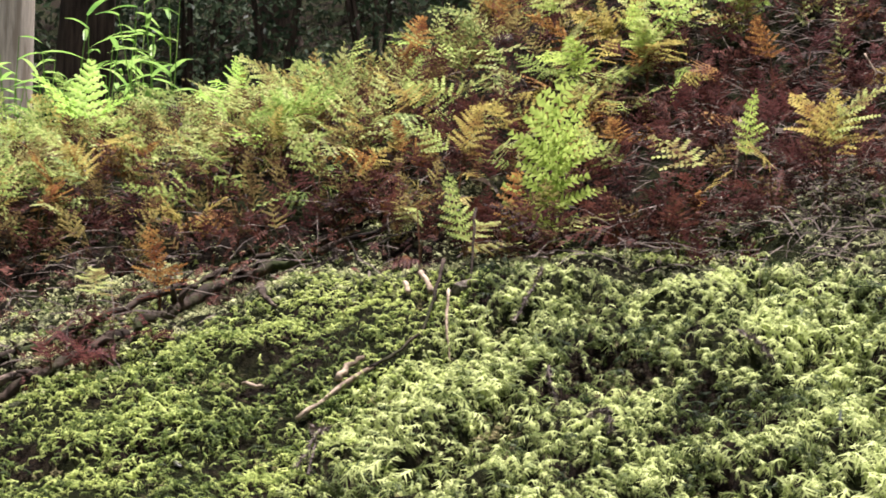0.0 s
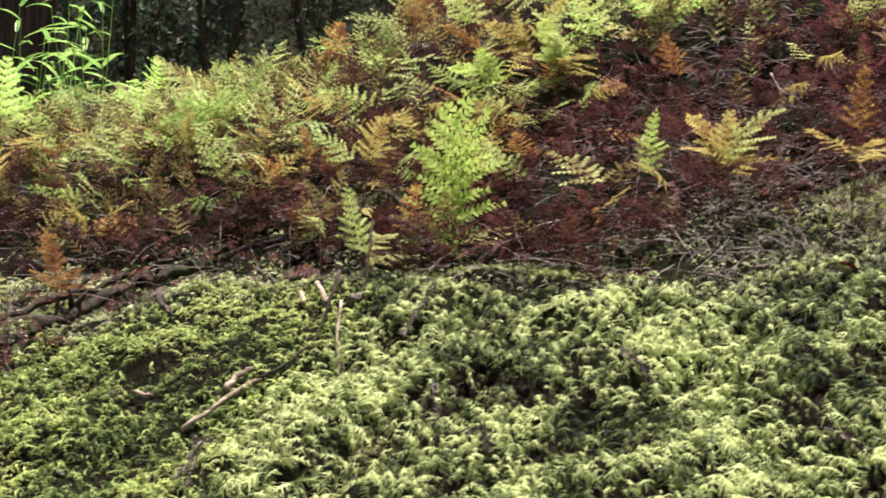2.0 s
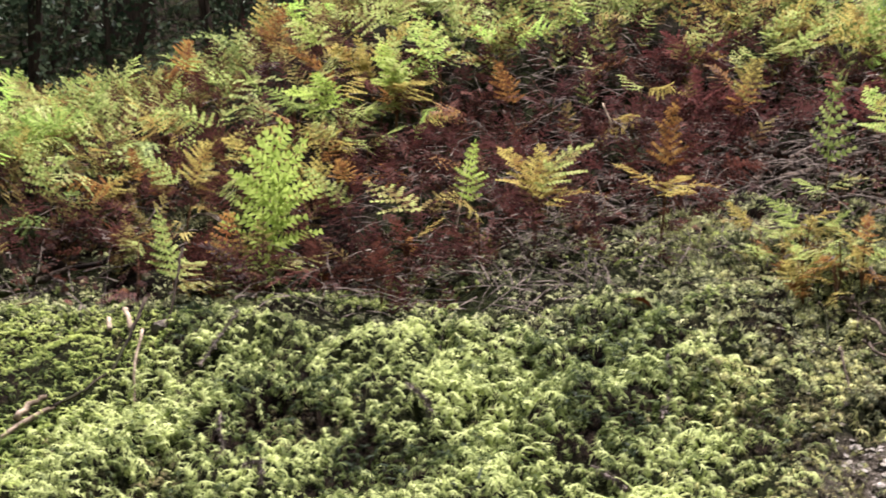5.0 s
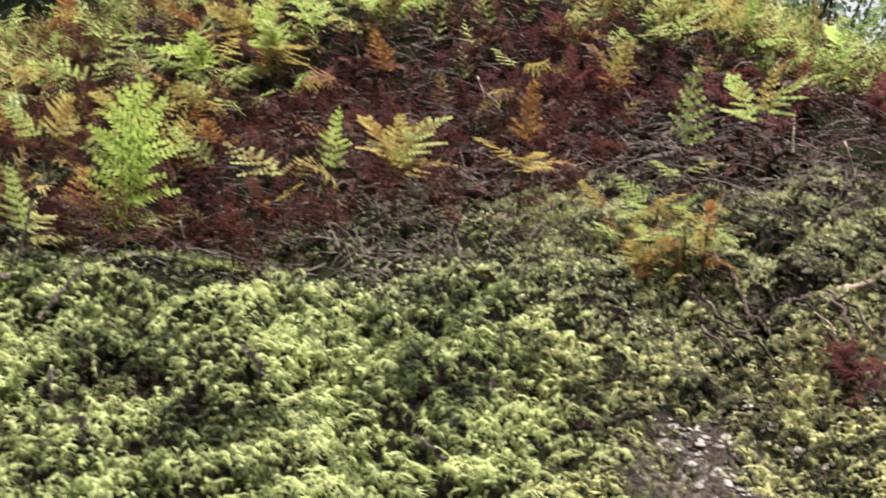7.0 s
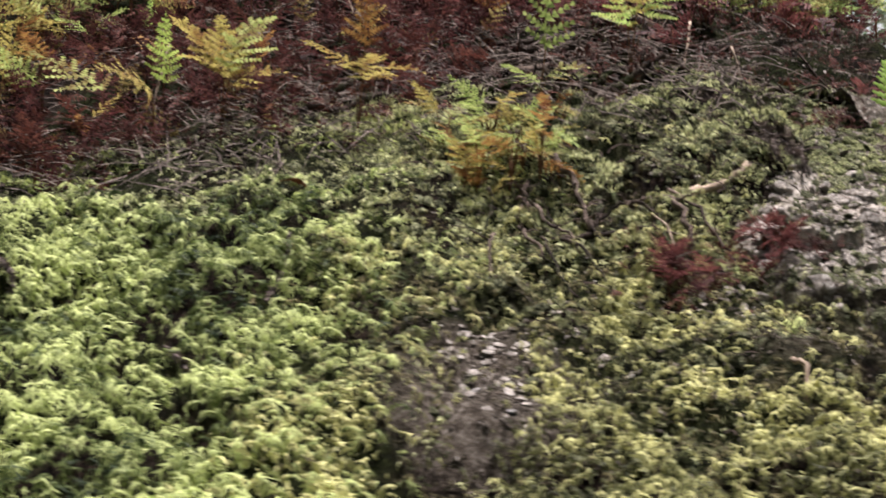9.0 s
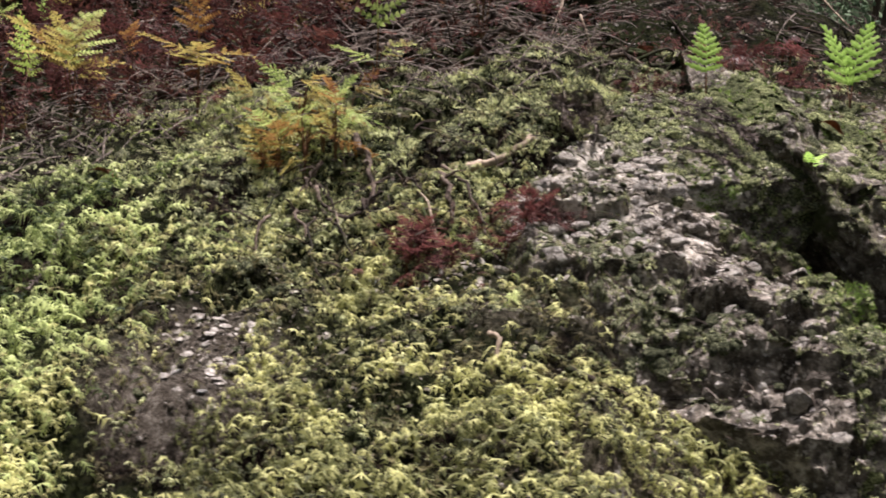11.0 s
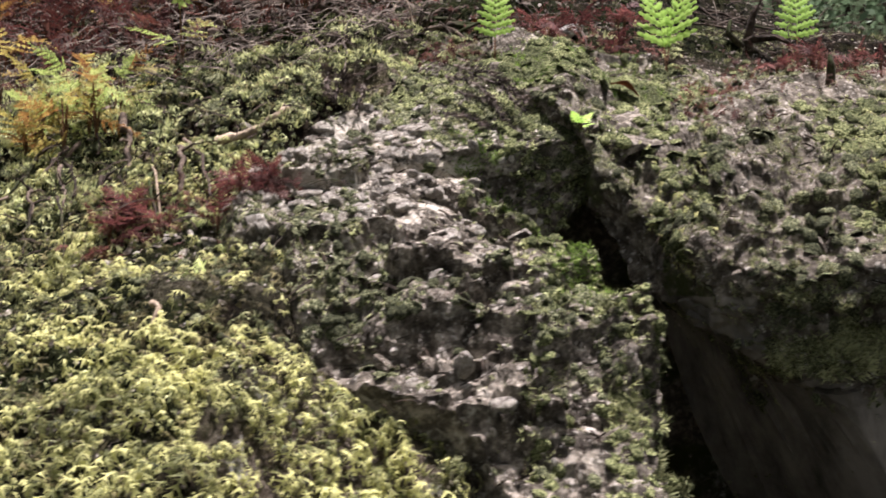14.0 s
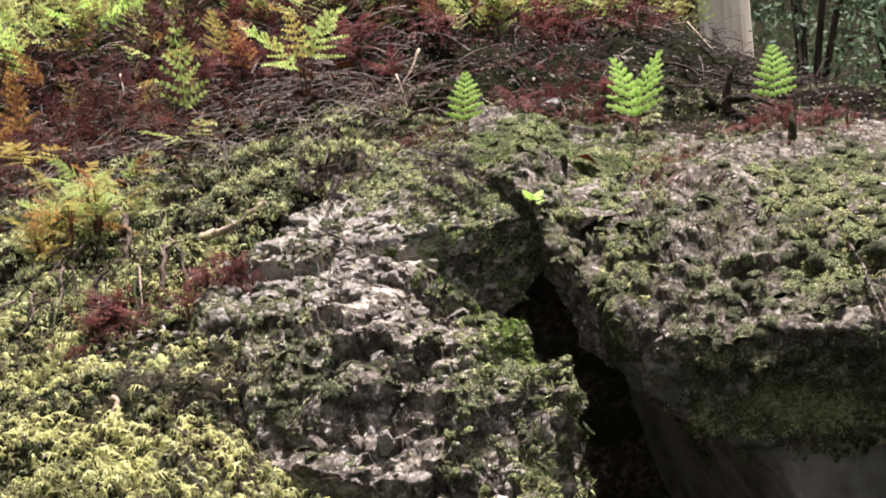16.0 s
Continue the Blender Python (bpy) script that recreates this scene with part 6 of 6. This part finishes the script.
on_boulder("boulder_pale_crumbs", "pale lichened splinters on the boulder", "gravel", 2000, lambda x, y, z: step(-0.1, 0.5, lumps(x, y, z, 0.10, 29)) * step(1.44, 1.50, z), CHIPS, 0.0015, 0.007, stone_mat, 14, 0.1, True)
on_boulder("boulder_brown_crumbs", "brown bark and rock crumbs on the boulder", "gravel", 8000, lambda x, y, z: step(1.38, 1.48, z), CHIPS, 0.0015, 0.005, boulder_mat, 15, 0.1, True)


# ---- dead leaves and conifer sprigs ----
def dead_leaf(x, y, size, material, label, turn=0, tilt=20, lift=0.01):
    """A curled dry leaf."""
    bm = bmesh.new()
    rows = []
    for i in range(7):
        t = i / 6
        w = 0.32 * math.sin(math.pi * (0.06 + 0.9 * t)) + 0.01
        rows.append([bm.verts.new((k * w, t - 0.5, 0.22 * (k * k) * w + 0.18 * math.sin(3 * t) + 0.03 * math.sin(9 * t + 3 * k))) for k in (-1, -0.5, 0, 0.5, 1)])
    for p, q in zip(rows, rows[1:]):
        for a, b, c, d in zip(p, p[1:], q[1:], q):
            bm.faces.new((a, b, c, d))
    bmesh.ops.solidify(bm, geom=bm.faces[:], thickness=0.012)
    ob = part("dead_leaf", bm, material, smooth=True)
    ob.matrix_basis = pose(x, y, ground_z(x, y) + lift, tilt, 0, turn) @ Matrix.Scale(size, 4)
    return tagged(ob, label, "leaf")


pale_leaf = bark_material("pale_dead_leaf", (0.40, 0.33, 0.27), (0.72, 0.65, 0.58), 60.0, 1.0)
brown_leaf = bark_material("brown_dead_leaf", (0.12, 0.05, 0.025), (0.36, 0.18, 0.09), 60.0, 1.0)
dead_leaf(-0.31, 0.60, 0.065, pale_leaf, "pale curled dead leaf caught in the ferns", 75, 30, 0.05)
dead_leaf(-0.52, 0.68, 0.06, pale_leaf, "pale dead leaf under the ferns", 60, 30, 0.03)
dead_leaf(-0.30, 0.50, 0.05, pale_leaf, "pale curled dead leaf caught in the ferns", 110, 30, 0.05)
dead_leaf(1.305, 0.48, 0.035, pale_leaf, "pale dead leaf on the crest", 80, 40, 0.02)
dead_leaf(0.962, -0.095, 0.03, pale_leaf, "pinkish dead leaf on the rock", 100, 30, 0.014)
dead_leaf(1.373, 0.219, 0.045, brown_leaf, "reddish-brown dead leaf by the crack", 95, 20, 0.012)
dead_leaf(0.36, 0.15, 0.05, brown_leaf, "brown dead leaf at the moss edge", 85, 20, 0.012)
for _ in range(26):
    x, y = srng.uniform(-0.9, 1.2), srng.uniform(0.42, 0.9)
    dead_leaf(x, y, srng.uniform(0.025, 0.05), srng.choice((brown_leaf, brown_leaf, pale_leaf)), "small dry leaf in the fern litter", srng.uniform(0, 360), srng.uniform(0, 60), srng.uniform(0.01, 0.05))


def sprig(points, r, label, material):
    """A shed conifer twig, thick with short curved needles."""
    bm = bmesh.new()
    p = bent(points, 5, 0.002)
    tube(bm, p, [0.0016] * len(p), 5)
    for i in range(len(p) - 1):
        d = (p[i + 1] - p[i]).normalized()
        for k in range(14):
            c = p[i].lerp(p[i + 1], srng.random())
            s = Vector((srng.gauss(0, 1), srng.gauss(0, 1), srng.gauss(0, 1)))
            s = (s - s.dot(d) * d).normalized()
            e = c + (s * 0.75 + d * 0.6) * r
            q = d.cross(s) * 0.0011
            a, b, t = bm.verts.new(c - q), bm.verts.new(c + q), bm.verts.new(e)
            m = bm.verts.new(c + s * 0.0016)
            bm.faces.new((a, b, t))
            bm.faces.new((b, m, t))
            bm.faces.new((m, a, t))
    return tagged(part("conifer_sprig", bm, material), label, "twig", "shed conifer sprigs")


sprig_mat = bark_material("dry_needles", (0.035, 0.028, 0.025), (0.22, 0.18, 0.16), 40.0, 1.0)
for a, b in (((-0.551, 0.50), (-0.579, 0.395)), ((-0.525, -0.031), (-0.515, -0.15)), ((-0.50, -0.06), (-0.53, -0.13)), ((-0.223, -0.015), (-0.219, -0.089)), ((-0.181, -0.144), (-0.155, -0.18)),
             ((-0.224, 0.192), (-0.265, 0.105)), ((-0.57, 0.55), (-0.53, 0.46)), ((0.98, 0.18), (1.0, 0.11)), ((1.02, 0.17), (1.03, 0.10)), ((1.14, 0.09), (1.20, 0.045)), ((1.16, 0.12), (1.22, 0.08)),
             ((0.24, -0.20), (0.27, -0.27)), ((0.02, -0.02), (0.05, -0.08)), ((0.36, -0.05), (0.34, -0.12))):
    m = ((a[0] + b[0]) / 2 + 0.008, (a[1] + b[1]) / 2)
    sprig(on_bank([(*a, 0.012), (*m, 0.016), (*b, 0.008)], 0.012), 0.010, "shed brown conifer sprig with short needles", sprig_mat)
for a, b in (((1.15, 0.165), (1.25, 0.10)), ((1.17, 0.145), (1.245, 0.085)), ((1.14, 0.14), (1.21, 0.09)), ((0.975, 0.16), (0.99, 0.10)), ((1.0, 0.16), (1.015, 0.10))):
    m = ((a[0] + b[0]) / 2 + 0.006, (a[1] + b[1]) / 2)
    sprig(on_bank([(*a, 0.012), (*m, 0.018), (*b, 0.012)], 0.02), 0.016, "shed grey-brown conifer sprig over moss", sprig_mat)
sprig([(1.70, 0.02, 1.60), (1.712, -0.10, 1.545), (1.722, -0.27, 1.47), (1.735, -0.30, 1.40), (1.74, -0.29, 1.34)], 0.010, "brown conifer sprig hanging over the boulder's lip", sprig_mat)


# ---- forest behind ----
def leaf_clump(r, count, size):
    """Leaves strewn through a lumpy ball of radius 1."""
    d = r.normal(0, 1, (count, 3))
    d /= np.linalg.norm(d, axis=1, keepdims=True)
    c = d * r.uniform(0.35, 1.0, (count, 1)) * np.array([1, 1, 0.75])
    a = r.normal(0, 1, (count, 3))
    a[:, 2] -= 0.5
    a /= np.linalg.norm(a, axis=1, keepdims=True)
    b = np.cross(a, r.normal(0, 1, (count, 3)))
    b /= np.linalg.norm(b, axis=1, keepdims=True)
    s = size * r.uniform(0.6, 1.3, (count, 1))
    v = np.stack([c, c + a * s * 0.5 + b * s * 0.22, c + a * s, c + a * s * 0.5 - b * s * 0.22], 1).reshape(-1, 3)
    o = np.arange(count)[:, None] * 4
    f = np.concatenate([o + [0, 1, 2], o + [0, 2, 3]])
    return v, f


brng = np.random.default_rng(21)
CLUMPS = [leaf_clump(brng, 36, 0.26) for _ in range(3)]


def tree(x, y, height, radius, bark, label, crown_from=0.35, spread=1.6, clumps=45):
    """A forest tree: flared trunk, limbs and a crown of leaf clumps."""
    z = ground_z(x, y)
    base = new("tree")
    base.location = (x, y, z)
    tagged(base, label, "tree", "forest trees")
    bm = bmesh.new()
    hs = [-0.3, 0.0, 0.12, 0.4, 1.0, 2.0, height * 0.5, height * 0.8, height]
    rs = [1.5, 1.35, 1.15, 1.04, 1.0, 0.95, 0.65, 0.3, 0.05]
    lean = [(brng.normal(0, 0.01) * h, brng.normal(0, 0.01) * h, h) for h in hs]
    tube(bm, lean, [radius * k for k in rs], 18)
    for v in bm.verts:
        a = math.atan2(v.co.y, v.co.x)
        k = 1 + 0.04 * math.sin(5 * a + x) + 0.03 * math.sin(11 * a + 2 * y)
        v.co.x, v.co.y = v.co.x * k, v.co.y * k
    part("trunk", bm, bark, base, smooth=True)
    lv = []
    for i in range(14):
        bm = bmesh.new()
        h = height * brng.uniform(crown_from, 0.95)
        a, l = brng.uniform(0, 6.28), spread * (1.15 - h / height) * brng.uniform(0.7, 1.2)
        e = Vector((math.cos(a) * l, math.sin(a) * l, h + 0.15 * l))
        tube(bm, [(0, 0, h - 0.2), (e.x * 0.5, e.y * 0.5, h), e], [radius * 0.22, radius * 0.14, radius * 0.04], 5)
        part("limb", bm, bark, base)
        lv.append(e)
    pos = []
    for i in range(clumps):
        e = lv[i % len(lv)]
        k = brng.uniform(0.35, 1.1)
        pos.append((e.x * k + brng.normal(0, 0.2), e.y * k + brng.normal(0, 0.2), e.z + brng.normal(0, 0.25)))
    pos = np.array(pos)
    d = brng.normal(0, 1, pos.shape)
    d[:, 2] *= 0.2
    d /= np.linalg.norm(d, axis=1, keepdims=True)
    ob = scatter("crown", CLUMPS, pos, d, np.tile([0, 0, 1.0], (len(pos), 1)), brng.uniform(0.3, 0.6, len(pos)) * spread / 1.6, brng, crown_mat)
    ob.parent = base
    return base


def thicket(x, y, width, height, clumps, label, big=1.0, leaves=None):
    """A dense shrub: several stems with leaf clumps down to the ground."""
    z = ground_z(x, y)
    base = new("shrub")
    base.location = (x, y, z)
    tagged(base, label, "shrub", "forest undergrowth")
    for i in range(4):
        bm = bmesh.new()
        a = brng.uniform(0, 6.28)
        e = (math.cos(a) * width * 0.4, math.sin(a) * width * 0.3, height * 0.8)
        tube(bm, [(0, 0, -0.1), (e[0] * 0.4, e[1] * 0.4, e[2] * 0.5), e], [0.04, 0.03, 0.01], 5)
        part("stem", bm, bark_shaded, base)
    pos = np.stack([brng.normal(0, width * 0.3, clumps), brng.normal(0, width * 0.2, clumps), brng.uniform(0.0, height, clumps)], -1)
    d = brng.normal(0, 1, pos.shape)
    d[:, 2] *= 0.2
    d /= np.linalg.norm(d, axis=1, keepdims=True)
    ob = scatter("crown", CLUMPS, pos, d, np.tile([0, 0, 1.0], (clumps, 1)), big * brng.uniform(0.25, 0.5, clumps), brng, leaves or crown_mat)
    ob.parent = base
    return base


def open_side(x, y):
    """The forest is open towards the east, where the bright sky shows between a few trunks."""
    return (x - 1) / (y + 2) > 0.30


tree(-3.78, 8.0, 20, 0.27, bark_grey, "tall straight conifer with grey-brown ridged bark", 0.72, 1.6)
tree(1.67, 6.0, 13, 0.135, bark_sunlit, "straight conifer, sunlight put into its pale bark colour", 0.75, 1.2)
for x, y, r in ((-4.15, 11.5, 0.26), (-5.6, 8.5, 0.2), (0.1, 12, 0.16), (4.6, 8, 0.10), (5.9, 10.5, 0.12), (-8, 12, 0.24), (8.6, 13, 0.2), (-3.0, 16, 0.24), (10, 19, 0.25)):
    tree(x, y, brng.uniform(11, 15), r, bark_shaded, "forest conifer, shade put into its dark bark colour", 0.3, 2.2)
# West of x 1.2 the gloom is put into the darker leaf colour.
for x in np.arange(-9, 6.1, 0.95):
    y = 11.5 + brng.uniform(-1.2, 1.2)
    if not open_side(x, y):
        thicket(float(x), float(y), 1.9, brng.uniform(3.0, 4.5), 75, "dense dark green forest undergrowth", leaves=crown_shaded if x < 1.2 else crown_mat)
for x in np.arange(-14, 9, 1.7):
    y = 17 + brng.uniform(-1, 1)
    if not open_side(x, y):
        thicket(float(x), float(y), 3.0, brng.uniform(4, 6), 85, "far dark green forest edge", leaves=crown_shaded if x < 1.2 else crown_mat)
# Unseen ring of tall shrubs, added to cut the sky's fill light on the bank.
for k in range(16):
    a = radians(150 + k * 14)
    x, y = 0.5 + 9.5 * math.cos(a), -1.0 + 9.5 * math.sin(a)
    thicket(x, y, 4.2, brng.uniform(6.5, 8.5), 42, "tall dense shrub out of view, added to block sky light", 2.4, crown_shaded)


def sasa(x, y, stems, size):
    """Dwarf bamboo: thin canes with fans of long pointed leaves."""
    z = ground_z(x, y)
    base = new("dwarf_bamboo")
    base.location = (x, y, z)
    tagged(base, "fresh green dwarf bamboo with long pointed leaves", "bamboo grass", "dwarf bamboo on the crest")
    for _ in range(stems):
        ox, oy = brng.normal(0, 0.06, 2)
        lean = Vector((brng.normal(0, 0.12), brng.normal(-0.05, 0.1), 1)).normalized()
        h = size * brng.uniform(0.55, 1.0)
        tip = Vector((ox, oy, 0)) + lean * h
        bm = bmesh.new()
        tube(bm, [(ox, oy, -0.05), Vector((ox, oy, 0)) + lean * h * 0.6, tip], [0.004, 0.003, 0.002], 5)
        part("cane", bm, sasa_mat, base)
        for j in range(brng.integers(3, 6)):
            a = brng.uniform(0, 6.28)
            d = Vector((math.cos(a), math.sin(a) * 0.6, brng.uniform(0.0, 0.9))).normalized()
            side = d.cross(Vector((0, 0, 1))).normalized()
            l, w = brng.uniform(0.13, 0.22), brng.uniform(0.010, 0.015)
            bm = bmesh.new()
            rows = []
            o = tip - lean * h * 0.12 * j
            for i in range(6):
                t = i / 5
                c = o + d * l * t - Vector((0, 0, 0.45 * l * t * t))
                ww = w * math.sin(math.pi * (0.12 + 0.88 * t) ** 0.8) + 0.0005
                rows.append([bm.verts.new(c - side * ww), bm.verts.new(c - Vector((0, 0, ww * 0.4))), bm.verts.new(c + side * ww)])
            for p, q in zip(rows, rows[1:]):
                bm.faces.new((p[0], p[1], q[1], q[0]))
                bm.faces.new((p[1], p[2], q[2], q[1]))
            part("leaf", bm, sasa_mat, base, smooth=True)
    return base


sasa(-2.3, 4.3, 8, 0.9)
sasa(-2.05, 4.15, 8, 0.85)
sasa(-1.8, 4.3, 7, 0.88)
sasa(-2.15, 4.2, 7, 0.95)
sasa(-1.95, 4.5, 6, 1.05)
sasa(-1.62, 4.1, 5, 0.98)
sasa(-2.4, 4.0, 5, 0.8)
